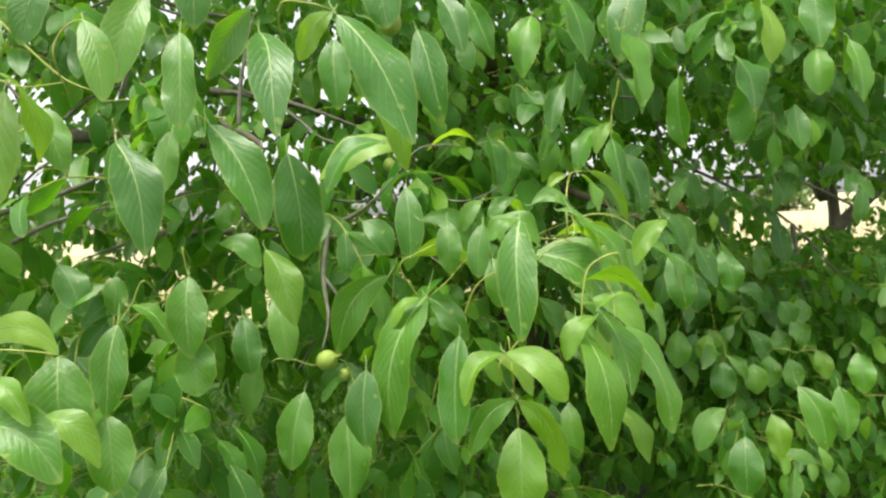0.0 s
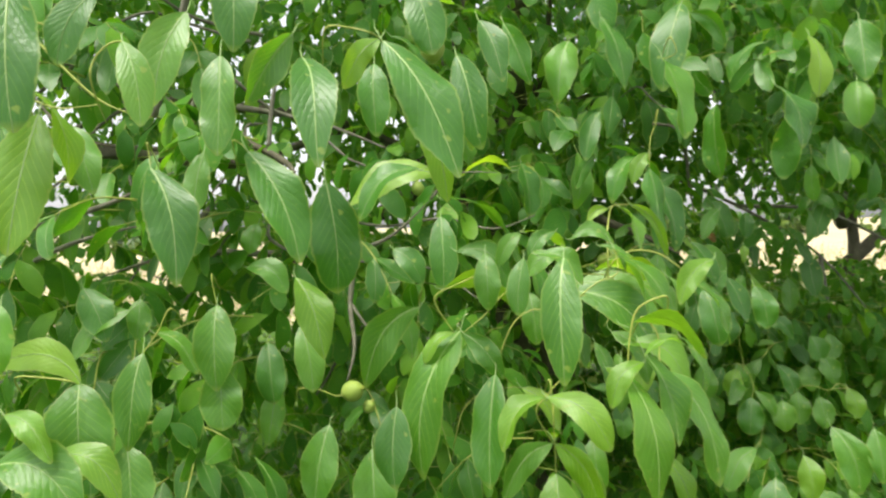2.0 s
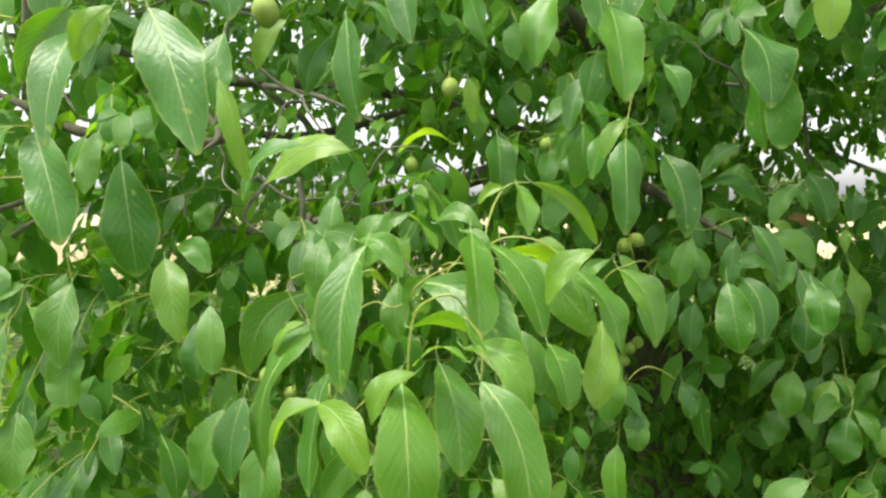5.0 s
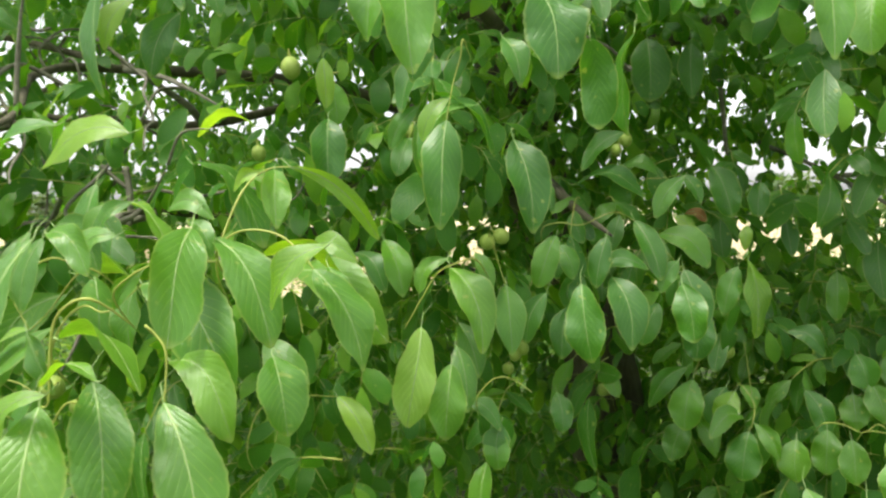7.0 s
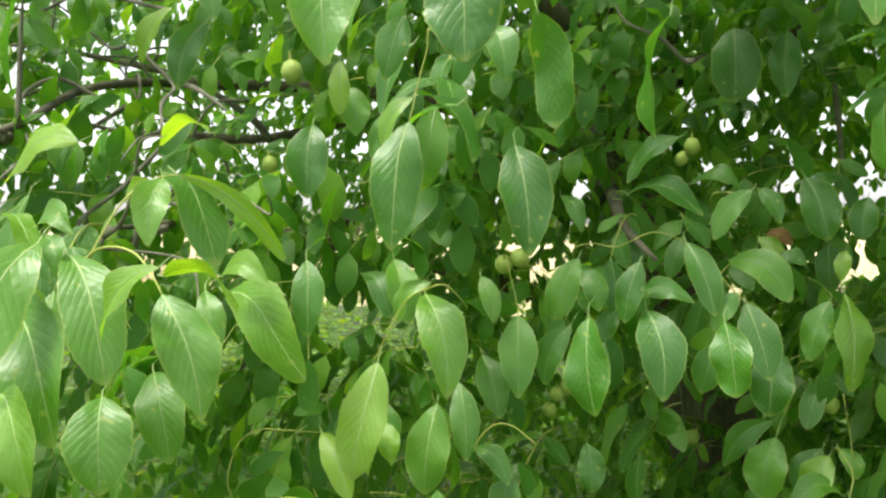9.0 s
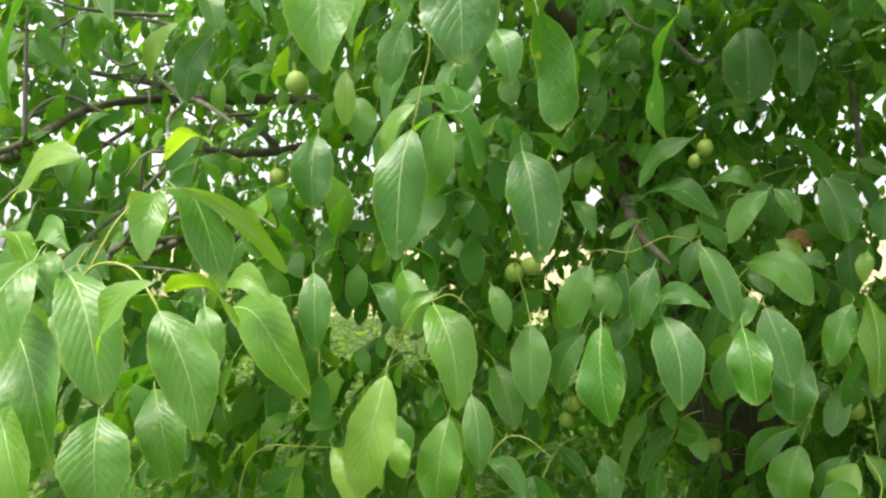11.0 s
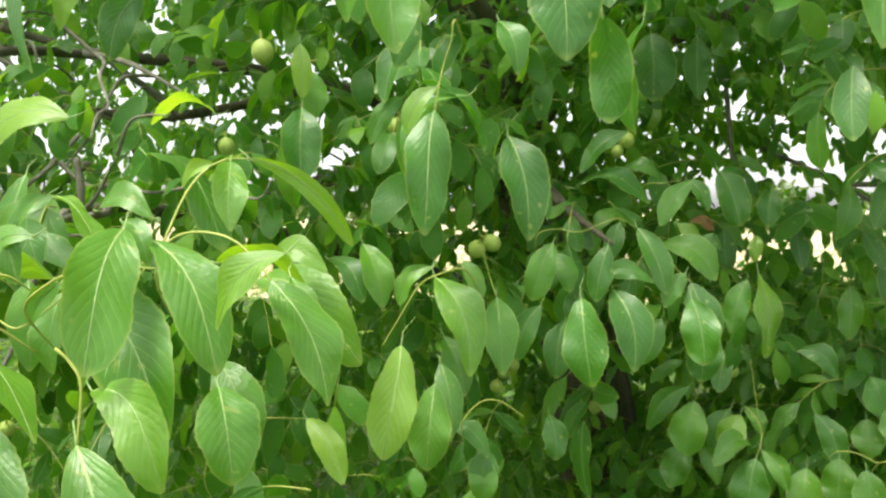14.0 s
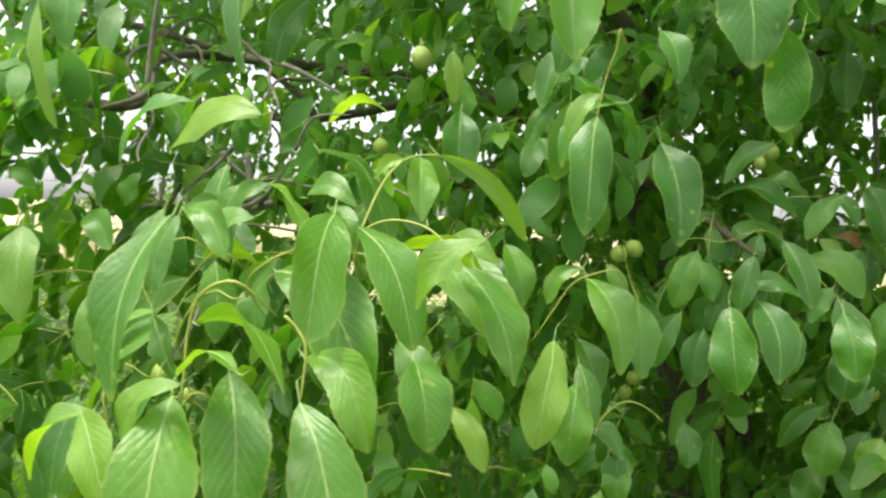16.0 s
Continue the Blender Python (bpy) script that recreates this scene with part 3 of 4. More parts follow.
# right row
shoot = compound_leaf()
rachis(shoot, 0.0013, (0.314, 1.640, 1.501), (0.320, 1.640, 1.477), (0.327, 1.640, 1.453), (0.331, 1.640, 1.419))
rachis(shoot, 0.0016, (0.385, 1.720, 1.515), (0.415, 1.720, 1.524), (0.453, 1.720, 1.520), (0.506, 1.720, 1.541), (0.544, 1.720, 1.537))
rachis(shoot, 0.0013, (0.576, 1.780, 1.484), (0.598, 1.780, 1.461), (0.619, 1.780, 1.440))
rachis(shoot, 0.0012, (0.346, 2.300, 1.096), (0.388, 2.300, 1.111), (0.431, 2.300, 1.093), (0.452, 2.300, 1.042))
leaflet(shoot, (0.344, 1.616, 1.425), 0.116, 25, 68, 27, 0.055)
leaflet(shoot, (0.507, 1.677, 1.435), 0.127, 36, 61, 17, 0.064)
leaflet(shoot, (0.422, 1.643, 1.505), 0.091, -50, 67, 23, 0.044)
leaflet(shoot, (0.412, 1.675, 1.487), 0.067, 67, 55, 21, 0.037)
leaflet(shoot, (0.499, 1.673, 1.501), 0.086, -32, 72, 18, 0.038)
leaflet(shoot, (0.484, 1.700, 1.447), 0.081, 90, 1, 16, 0.031)
leaflet(shoot, (0.536, 1.778, 1.525), 0.116, 59, 62, 13, 0.043)
leaflet(shoot, (0.610, 1.765, 1.456), 0.063, -63, 59, 11, 0.034)
leaflet(shoot, (0.619, 1.778, 1.440), 0.110, 52, 66, 9, 0.055)
leaflet(shoot, (0.570, 1.916, 1.494), 0.112, 80, 32, 9, 0.057)
leaflet(shoot, (0.713, 1.925, 1.434), 0.096, -45, 68, 5, 0.044)
leaflet(shoot, (0.732, 1.939, 1.446), 0.147, 16, 74, 47, 0.059, YOUNG)
leaflet(shoot, (0.430, 1.725, 1.377), 0.091, -22, 73, 21, 0.050)
leaflet(shoot, (0.574, 1.862, 1.369), 0.084, -54, 64, 12, 0.048)
leaflet(shoot, (0.399, 1.673, 1.407), 0.092, -53, 65, 24, 0.041)

# right up
shoot = compound_leaf()
rachis(shoot, 0.0013, (0.669, 1.970, 1.297), (0.650, 1.970, 1.255), (0.635, 1.970, 1.205))
rachis(shoot, 0.0013, (0.744, 2.000, 1.177), (0.737, 2.000, 1.229), (0.729, 2.000, 1.281))
rachis(shoot, 0.0013, (0.538, 1.950, 1.600), (0.573, 1.950, 1.603), (0.598, 1.950, 1.607), (0.614, 1.950, 1.615))
leaflet(shoot, (0.668, 2.027, 1.627), 0.113, 54, 65, 5, 0.060)
leaflet(shoot, (0.618, 1.819, 1.600), 0.088, -69, 54, 11, 0.036)
leaflet(shoot, (0.612, 1.915, 1.607), 0.067, 67, 55, 9, 0.027)
leaflet(shoot, (0.517, 1.818, 1.683), 0.103, -77, 41, -19, 0.041)
leaflet(shoot, (0.565, 2.050, 1.609), 0.090, -90, -9, 41, 0.036)
leaflet(shoot, (0.537, 2.136, 1.911), 0.147, 11, 75, 11, 0.091)
leaflet(shoot, (0.628, 2.131, 1.894), 0.126, 5, 76, 7, 0.055)
leaflet(shoot, (0.618, 1.960, 1.534), 0.044, 83, 20, 10, 0.022, DRY)
leaflet(shoot, (0.634, 1.978, 1.203), 0.101, -29, 72, 8, 0.067)
leaflet(shoot, (0.698, 2.024, 1.182), 0.092, -53, 64, 6, 0.051)
leaflet(shoot, (0.723, 2.012, 1.190), 0.052, 66, 54, 3, 0.031)
leaflet(shoot, (0.623, 2.024, 1.218), 0.113, -72, 46, 43, 0.045)

# spray back
shoot = compound_leaf(FRESH_LIT)
leaflet(shoot, (0.073, 0.960, 1.537), 0.067, 80, 34, 16, 0.027)
# next leaflet: its yellow tone stands in for light from behind the blade
leaflet(shoot, (-0.048, 1.212, 1.655), 0.144, -85, 18, -9, 0.058, YOUNG)
leaflet(shoot, (0.077, 1.303, 1.666), 0.087, -88, 7, 95, 0.035, YOUNG)
leaflet(shoot, (0.069, 1.061, 1.564), 0.078, 80, 32, 92, 0.031)
leaflet(shoot, (0.065, 1.062, 1.563), 0.058, -71, 51, 7, 0.023)
leaflet(shoot, (0.132, 1.052, 1.553), 0.058, 88, 6, 5, 0.023)
leaflet(shoot, (0.167, 1.040, 1.544), 0.049, 74, 46, 40, 0.018)
leaflet(shoot, (0.133, 1.010, 1.496), 0.043, -68, 53, 45, 0.018)
leaflet(shoot, (0.200, 1.121, 1.416), 0.090, 66, 55, 33, 0.043)
leaflet(shoot, (0.105, 1.473, 1.260), 0.106, 71, 48, 26, 0.039, YOUNG)

# right back
shoot = compound_leaf()
leaflet(shoot, (0.317, 1.619, 1.184), 0.068, 39, 69, 15, 0.044)
leaflet(shoot, (0.842, 2.025, 1.185), 0.098, 57, 62, -10, 0.047)
leaflet(shoot, (0.712, 1.970, 1.187), 0.076, -52, 65, -4, 0.051, YOUNG)
leaflet(shoot, (0.807, 2.012, 1.300), 0.080, 80, 32, -9, 0.041)
leaflet(shoot, (0.929, 2.017, 1.260), 0.066, 47, 67, -13, 0.057)
leaflet(shoot, (0.368, 1.715, 1.595), 0.068, 69, 53, 23, 0.026)
leaflet(shoot, (0.431, 1.807, 1.590), 0.126, 87, 12, 64, 0.050)
leaflet(shoot, (0.759, 2.018, 1.592), 0.070, -22, 74, 3, 0.043)
leaflet(shoot, (0.642, 1.878, 1.366), 0.103, -5, 74, 9, 0.062)
leaflet(shoot, (0.459, 1.693, 1.431), 0.052, -55, 64, 21, 0.032)

# mid dark
shoot = compound_leaf()
leaflet(shoot, (0.125, 1.626, 1.499), 0.109, 59, 62, 36, 0.051)
leaflet(shoot, (0.068, 1.618, 1.475), 0.097, 75, 42, 38, 0.040)
leaflet(shoot, (0.121, 1.427, 1.506), 0.105, 43, 69, 43, 0.044)
leaflet(shoot, (0.271, 1.612, 1.226), 0.077, 80, 31, 30, 0.031)
leaflet(shoot, (0.407, 1.719, 1.226), 0.070, 37, 70, 22, 0.041)
leaflet(shoot, (0.333, 1.615, 1.193), 0.053, -20, 72, 28, 0.047)

# near left edge
shoot = compound_leaf()
leaflet(shoot, (-0.426, 0.716, 1.807), 0.150, 27, 74, 26, 0.055)
leaflet(shoot, (-0.414, 0.734, 1.687), 0.135, -24, 74, 26, 0.055, YOUNG)
leaflet(shoot, (-0.395, 0.819, 1.824), 0.087, -61, 63, 23, 0.039)
leaflet(shoot, (-0.285, 0.928, 1.892), 0.116, 16, 76, 13, 0.054)
leaflet(shoot, (-0.537, 0.871, 1.497), 0.079, 12, 74, 28, 0.037)

# left mid back
shoot = compound_leaf()
leaflet(shoot, (-0.350, 1.211, 1.517), 0.078, 80, 31, 11, 0.041)
leaflet(shoot, (-0.515, 1.019, 1.504), 0.080, 63, 59, 23, 0.045)
leaflet(shoot, (0.347, 1.443, 1.696), 0.117, -73, 47, -49, 0.047)
leaflet(shoot, (0.265, 1.475, 1.787), 0.104, -55, 66, -12, 0.038)
leaflet(shoot, (0.385, 1.315, 1.926), 0.083, 74, 47, -72, 0.033)
leaflet(shoot, (0.218, 0.972, 1.284), 0.086, 61, 58, 27, 0.035, YOUNG)
leaflet(shoot, (0.106, 0.991, 1.273), 0.091, 67, 53, 24, 0.036, YOUNG)

# withered
shoot = compound_leaf()
leaflet(shoot, (0.674, 2.000, 1.482), 0.045, -90, -17, 8, 0.027)
leaflet(shoot, (0.732, 1.963, 1.510), 0.049, -23, 73, 5, 0.024, YOUNG)
leaflet(shoot, (0.596, 2.033, 1.528), 0.065, 73, 47, 9, 0.030, YOUNG)

# low on the open side
shoot = compound_leaf(FRESH_LIT)
rachis(shoot, 0.0014, (0.722, 1.980, 1.199), (0.744, 1.960, 1.172), (0.744, 1.940, 1.147), (0.736, 1.930, 1.122))
rachis(shoot, 0.0015, (0.861, 1.930, 1.146), (0.891, 1.920, 1.150), (0.922, 1.910, 1.140), (0.946, 1.910, 1.157), (0.969, 1.920, 1.163))
rachis(shoot, 0.0013, (0.922, 1.910, 1.140), (0.939, 1.900, 1.147), (0.960, 1.890, 1.147), (0.977, 1.880, 1.114))
leaflet(shoot, (0.818, 1.940, 1.110), 0.078, -3, 75, -18, 0.061)
leaflet(shoot, (0.907, 2.100, 1.412), 0.099, -6, 78, -18, 0.045)
leaflet(shoot, (0.745, 1.930, 1.137), 0.077, 64, 53, -18, 0.033)
leaflet(shoot, (0.732, 1.950, 1.135), 0.093, -49, 13, -18, 0.041)
leaflet(shoot, (0.994, 2.050, 1.260), 0.067, 10, 72, -18, 0.045)
leaflet(shoot, (0.621, 2.020, 1.105), 0.085, -56, 65, -18, 0.064)
leaflet(shoot, (0.929, 2.040, 1.179), 0.070, 15, 73, -18, 0.058)
leaflet(shoot, (0.642, 2.000, 1.117), 0.078, 60, 59, -18, 0.038)
leaflet(shoot, (0.908, 1.930, 1.120), 0.080, 16, 75, -18, 0.054)
leaflet(shoot, (0.965, 1.900, 1.146), 0.075, 40, 70, -18, 0.047, YOUNG)
leaflet(shoot, (0.876, 1.980, 1.121), 0.083, -12, 76, -18, 0.059)
leaflet(shoot, (0.952, 2.000, 1.211), 0.077, 47, 68, -18, 0.056)

draw_stalks()

# ---- limbs, twigs and nuts ----
part("trunk", tube([(0.46, 2.98, -0.1), (0.41, 2.95, 0.5), (0.31, 2.92, 1.1), (0.11, 2.88, 1.7), (0.0, 2.9, 2.2)], [0.17, 0.14, 0.125, 0.12, 0.09], 14, (BARK,), "trunk", 0.05, 1), tree, "furrowed grey-brown trunk")
for n, (pts, radii) in enumerate((
    ([(0.02, 2.88, 1.75), (-0.35, 2.4, 1.9), (-0.7, 1.92, 1.9), (-0.6, 1.6, 1.83), (-0.33, 1.3, 1.705), (-0.26, 1.16, 1.66)], [0.05, 0.03, 0.018, 0.013, 0.010, 0.006]),
    ([(0.0, 2.85, 2.1), (0.2, 2.5, 2.25), (0.42, 2.1, 2.45), (0.75, 1.75, 2.6)], [0.075, 0.055, 0.04, 0.02]),
    ([(0.02, 2.85, 1.6), (0.16, 2.5, 1.66), (0.3, 2.15, 1.62), (0.42, 1.85, 1.55), (0.5, 1.75, 1.5)], [0.05, 0.035, 0.024, 0.014, 0.008]),
    ([(0.05, 2.85, 1.9), (0.45, 2.75, 2.0), (0.95, 2.6, 2.1), (1.6, 2.5, 2.15)], [0.06, 0.045, 0.03, 0.015]),
    ([(-0.02, 2.85, 1.3), (-0.22, 2.3, 1.45), (-0.35, 1.75, 1.55), (-0.2, 1.36, 1.55)], [0.05, 0.035, 0.02, 0.008]),
    ([(0.0, 2.9, 2.1), (-0.4, 2.6, 2.5), (-0.9, 2.2, 2.8), (-1.4, 1.9, 2.9)], [0.07, 0.05, 0.03, 0.015]),
    ([(0.0, 2.85, 1.72), (-0.122, 2.5, 1.688), (-0.216, 2.15, 1.613), (-0.345, 2.05, 1.551), (-0.41, 2.0, 1.5), (-0.496, 1.9, 1.466)], [0.05, 0.045, 0.035, 0.026, 0.018, 0.01]),
    ([(0.02, 2.85, 1.8), (0.18, 2.6, 1.878), (0.208, 2.4, 1.909), (0.182, 2.2, 1.985), (0.139, 2.1, 2.052)], [0.05, 0.045, 0.04, 0.035, 0.025]),
    ([(0.02, 2.87, 1.72), (0.224, 2.8, 1.835), (0.27, 2.7, 1.969), (0.315, 2.6, 2.114), (0.34, 2.5, 2.4)], [0.03, 0.028, 0.025, 0.022, 0.01]),
    ([(-0.65, 2.0, 1.9), (-0.871, 2.05, 1.958), (-1.071, 2.0, 2.013), (-1.32, 1.95, 2.067), (-1.739, 1.9, 2.136)], [0.018, 0.016, 0.014, 0.012, 0.006]),
    ([(-0.35, 2.4, 1.88), (-0.54, 2.05, 1.77), (-0.706, 1.9, 1.776), (-0.829, 1.85, 1.782), (-0.949, 1.8, 1.815)], [0.02, 0.019, 0.016, 0.013, 0.008]),
    ([(-0.3, 1.27, 1.685), (-0.42, 1.33, 1.69), (-0.56, 1.36, 1.71), (-0.71, 1.4, 1.73), (-0.88, 1.45, 1.79), (-1.06, 1.5, 1.85)], [0.009, 0.013, 0.016, 0.018, 0.016, 0.011]),
    ([(0.0, 2.95, 2.1), (0.1, 3.1, 2.7), (0.05, 3.2, 3.4), (0.2, 3.2, 4.1)], [0.085, 0.065, 0.045, 0.02]),
)):
    part("limb", tube(pts, [0.62 * q for q in radii[:-1]] + [0.3 * radii[-1]], 10, (BARK,), "limb", 0.07, 20 + n), tree)
TWIGS = (
    ([(-0.33, 1.3, 1.71), (-0.32, 1.3, 1.8), (-0.29, 1.29, 1.9)], [0.007, 0.006, 0.004]),
    ([(-0.49, 1.72, 1.85), (-0.3, 1.62, 1.8), (-0.12, 1.55, 1.72)], [0.012, 0.008, 0.004]),
    ([(-0.2, 1.36, 1.55), (-0.19, 1.342, 1.539), (-0.13, 1.33, 1.56), (-0.06, 1.3, 1.62)], [0.009, 0.008, 0.005, 0.002]),
    ([(-0.19, 1.342, 1.539), (-0.2, 1.3, 1.45), (-0.19, 1.26, 1.38), (-0.2, 1.23, 1.33)], [0.008, 0.007, 0.005, 0.003]),
    ([(-0.2, 1.3, 1.45), (-0.17, 1.28, 1.41), (-0.14, 1.27, 1.39)], [0.005, 0.004, 0.002]),
    ([(-0.06, 1.3, 1.62), (-0.02, 1.28, 1.66), (0.05, 1.26, 1.66)], [0.004, 0.003, 0.002]),
    ([(-0.9, 1.25, 1.56), (-0.72, 1.22, 1.58), (-0.56, 1.2, 1.62), (-0.42, 1.1, 1.66)], [0.011, 0.009, 0.007, 0.004]),
    ([(-0.75, 1.22, 1.5), (-0.62, 1.2, 1.56), (-0.5, 1.22, 1.59)], [0.007, 0.006, 0.003]),
    ([(0.3, 2.15, 1.62), (0.38, 2.3, 1.3), (0.4, 2.36, 1.1)], [0.007, 0.005, 0.003]),
    ([(-0.889, 1.9, 1.86), (-0.99, 1.85, 1.792), (-1.042, 1.8, 1.72)], [0.011, 0.009, 0.005]),
    ([(-0.564, 1.8, 1.647), (-0.623, 1.75, 1.577), (-0.654, 1.7, 1.522)], [0.012, 0.01, 0.006]),
    ([(-0.541, 2.05, 1.764), (-0.545, 2.0, 1.808), (-0.595, 1.95, 1.858), (-0.65, 1.9, 1.907)], [0.018, 0.016, 0.013, 0.008]),
    ([(-0.25, 1.5, 1.55), (-0.361, 1.5, 1.529), (-0.542, 1.5, 1.534), (-0.707, 1.5, 1.491)], [0.012, 0.011, 0.009, 0.005]),
    ([(-0.443, 1.5, 1.594), (-0.499, 1.5, 1.512), (-0.556, 1.5, 1.427)], [0.009, 0.008, 0.004]),
    ([(-0.264, 1.45, 1.629), (-0.257, 1.45, 1.576), (-0.265, 1.45, 1.523), (-0.299, 1.45, 1.467)], [0.009, 0.009, 0.008, 0.004]),
    ([(-0.22, 1.72, 1.36), (-0.275, 1.7, 1.293), (-0.31, 1.7, 1.234), (-0.364, 1.7, 1.159)], [0.007, 0.006, 0.005, 0.003]),
    ([(0.69, 2.3, 1.84), (0.699, 2.3, 1.757), (0.707, 2.3, 1.671), (0.721, 2.3, 1.595)], [0.01, 0.009, 0.008, 0.004]),
    ([(-0.4, 0.98, 1.72), (-0.36, 0.95, 1.8), (-0.33, 0.93, 1.9), (-0.32, 0.95, 2.05)], [0.006, 0.007, 0.008, 0.008]),
)
for n, (pts, radii) in enumerate(TWIGS):
    part("twig", tube(pts, [0.62 * q for q in radii[:-1]] + [0.2 * radii[-1]], 7, (TWIG,), "twig", 0.12, 50 + n), tree)


def crooked(r, p, way, length, steps=6):
    """A wandering line from p."""
    pts, d = [np.array(p)], np.array(way, float)
    for _ in range(steps):
        d = d + r.normal(0, 0.42, 3)
        d /= np.linalg.norm(d)
        pts.append(pts[-1] + d * length / steps)
    return [tuple(q) for q in pts]


rt = np.random.default_rng(5)
for n in range(26):
    start = (rt.uniform(-1.3, 0.6), rt.uniform(1.9, 2.6), rt.uniform(1.45, 2.25)) if n > 17 else (rt.uniform(-1.1, -0.3), rt.uniform(1.45, 2.0), rt.uniform(1.55, 2.1))
    line = crooked(rt, start, (rt.uniform(-1, 1), -0.5, rt.uniform(-0.5, 0.7)), rt.uniform(0.3, 0.65))
    part("twig", tube(line, [0.0042, 0.0038, 0.0034, 0.0029, 0.0024, 0.0018, 0.001], 6, (TWIG,), "twig", 0.15, 200 + n), tree)


def nut_mesh():
    bm = bmesh.new()
    bmesh.ops.create_uvsphere(bm, u_segments=16, v_segments=10, radius=1.0)
    for v in bm.verts:
        d = 1 + 0.03 * noise.noise(v.co * 3)
        v.co = Vector((v.co.x * d, v.co.y * d, v.co.z * (1.1 + 0.06 * abs(v.co.z) ** 6) * d))
    n = len(bm.faces)
    stem = bmesh.ops.create_cone(bm, segments=8, radius1=0.16, radius2=0.1, depth=0.9, matrix=Matrix.Translation((0, 0, 1.45)))
    tip = bmesh.ops.create_cone(bm, segments=8, radius1=0.14, radius2=0.02, depth=0.16, matrix=Matrix.Translation((0, 0, -1.18)) @ Matrix.Rotation(math.pi, 4, "X"))
    for f in bm.faces:
        f.smooth = True
        f.material_index = 0
    for v in stem["verts"]:
        for f in v.link_faces:
            f.material_index = 1
    me = bpy.data.meshes.new("nut")
    bm.to_mesh(me)
    bm.free()
    me.materials.append(NUTSKIN)
    me.materials.append(STALK)
    return me


NUT = nut_mesh()


def nut(x, y, z, radius, lean=0, way=0):
    part("nut", NUT, tree, "round green walnut fruit", Matrix.Translation((x, y, z)) @ pose(0, 0, 0, lean, 0, way) @ Matrix.Diagonal((radius, radius, radius, 1)))


nut(-0.189, 1.208, 1.319, 0.0165, 70, 60)
nut(-0.165, 1.225, 1.29, 0.010, 40, 50)
nut(0.304, 1.65, 1.494, 0.0135, 50, 30)
nut(0.325, 1.66, 1.503, 0.0135, 60, -40)
nut(0.415, 2.361, 1.078, 0.016, 30, 80)
nut(0.006, 1.53, 1.786, 0.0165, 10, 0)
nut(0.15, 1.7, 1.69, 0.0125, 20, 0)
nut(0.17, 1.72, 1.67, 0.0125, 20, 90)
nut(0.299, 1.867, 1.259, 0.0125, 30, 20)
nut(0.315, 1.87, 1.272, 0.012, 10, 0)
nut(0.287, 1.86, 1.232, 0.012, 40, 20)
nut(0.703, 2.108, 1.239, 0.0155, 20, 0)
nut(-0.09, 1.58, 1.653, 0.013, 10, 0)
nut(0.508, 1.934, 1.679, 0.013, 20, 10)
nut(0.49, 1.94, 1.66, 0.011, 20, 90)
nut(-0.05, 0.99, 1.80, 0.016, 20, 0)

# ---- the rest of the crown ----
FRONT = np.array(FRONT)
extra = np.array([(-1.4, 1.25, 1.5), (-1.4, 1.25, 2.2), (-1.2, 1.2, 0.9), (-2.6, 2.0, 1.5), (2.0, 2.7, 1.5), (2.0, 2.6, 2.2), (1.5, 2.5, 0.9), (0.0, 1.25, 2.3), (-0.5, 1.1, 2.3), (0.7, 1.7, 2.3), (0.2, 1.5, 3.0), (-0.2, 1.35, 0.8), (0.5, 1.9, 0.8)])
SURF = np.vstack([FRONT, extra])


def front(x, z):
    """How far back (y) the outermost leaves hang at x, z."""
    d = (SURF[:, 0] - x) ** 2 + (SURF[:, 2] - z) ** 2 + 0.004
    w = 1 / d ** 2
    return float((w * SURF[:, 1]).sum() / w.sum())


def simple_blades(count, nv=5):
    protos = []
    for s in range(count):
        v, f, uv, _ = blade(1.0, rng.uniform(0.42, 0.54), rng.uniform(0.1, 0.7), rng.uniform(0.02, 0.3), rng.uniform(-0.5, 0.5), 0.14, 900 + s, nv=nv, nu=1, rib=False)
        protos.append((np.array(v), np.array(f), np.array(uv)))
    return protos


PROTO = simple_blades(8)


def unit(v):
    return v / (np.linalg.norm(v) + 1e-9)


def compound_places(r, p, heading, size, droop):
    """Base, direction, face and length of the leaflets of one drooping compound leaf that leaves p towards heading."""
    out = []
    d = np.array([math.sin(heading), -math.cos(heading), 0.0])
    side = np.array([d[1], -d[0], 0.0])
    n = int(r.choice([2, 2, 3]))
    for i in range(n + 1):
        s = 0.35 + 0.65 * i / n
        q = p + d * size * 1.9 * s + np.array([0, 0, 1.0]) * size * 1.9 * (0.25 * s - droop * s * s)
        ln = size * (0.72 + 0.28 * s) * r.uniform(0.85, 1.12)
        if i == n:
            out.append((q, unit(d * 0.6 + np.array([0, 0, -1.1 - droop]) + r.normal(0, 0.3, 3)), d + np.array([0, 0, 0.5]) + r.normal(0, 0.5, 3), ln * 1.15))
        else:
            for sg in (-1, 1):
                out.append((q, unit(d * 0.45 + side * sg * r.uniform(0.35, 0.95) + np.array([0, 0, -0.7 - 0.5 * droop]) + r.normal(0, 0.36, 3)), d + side * sg * 0.3 + np.array([0, 0, 0.6]) + r.normal(0, 0.55, 3), ln))
    return out


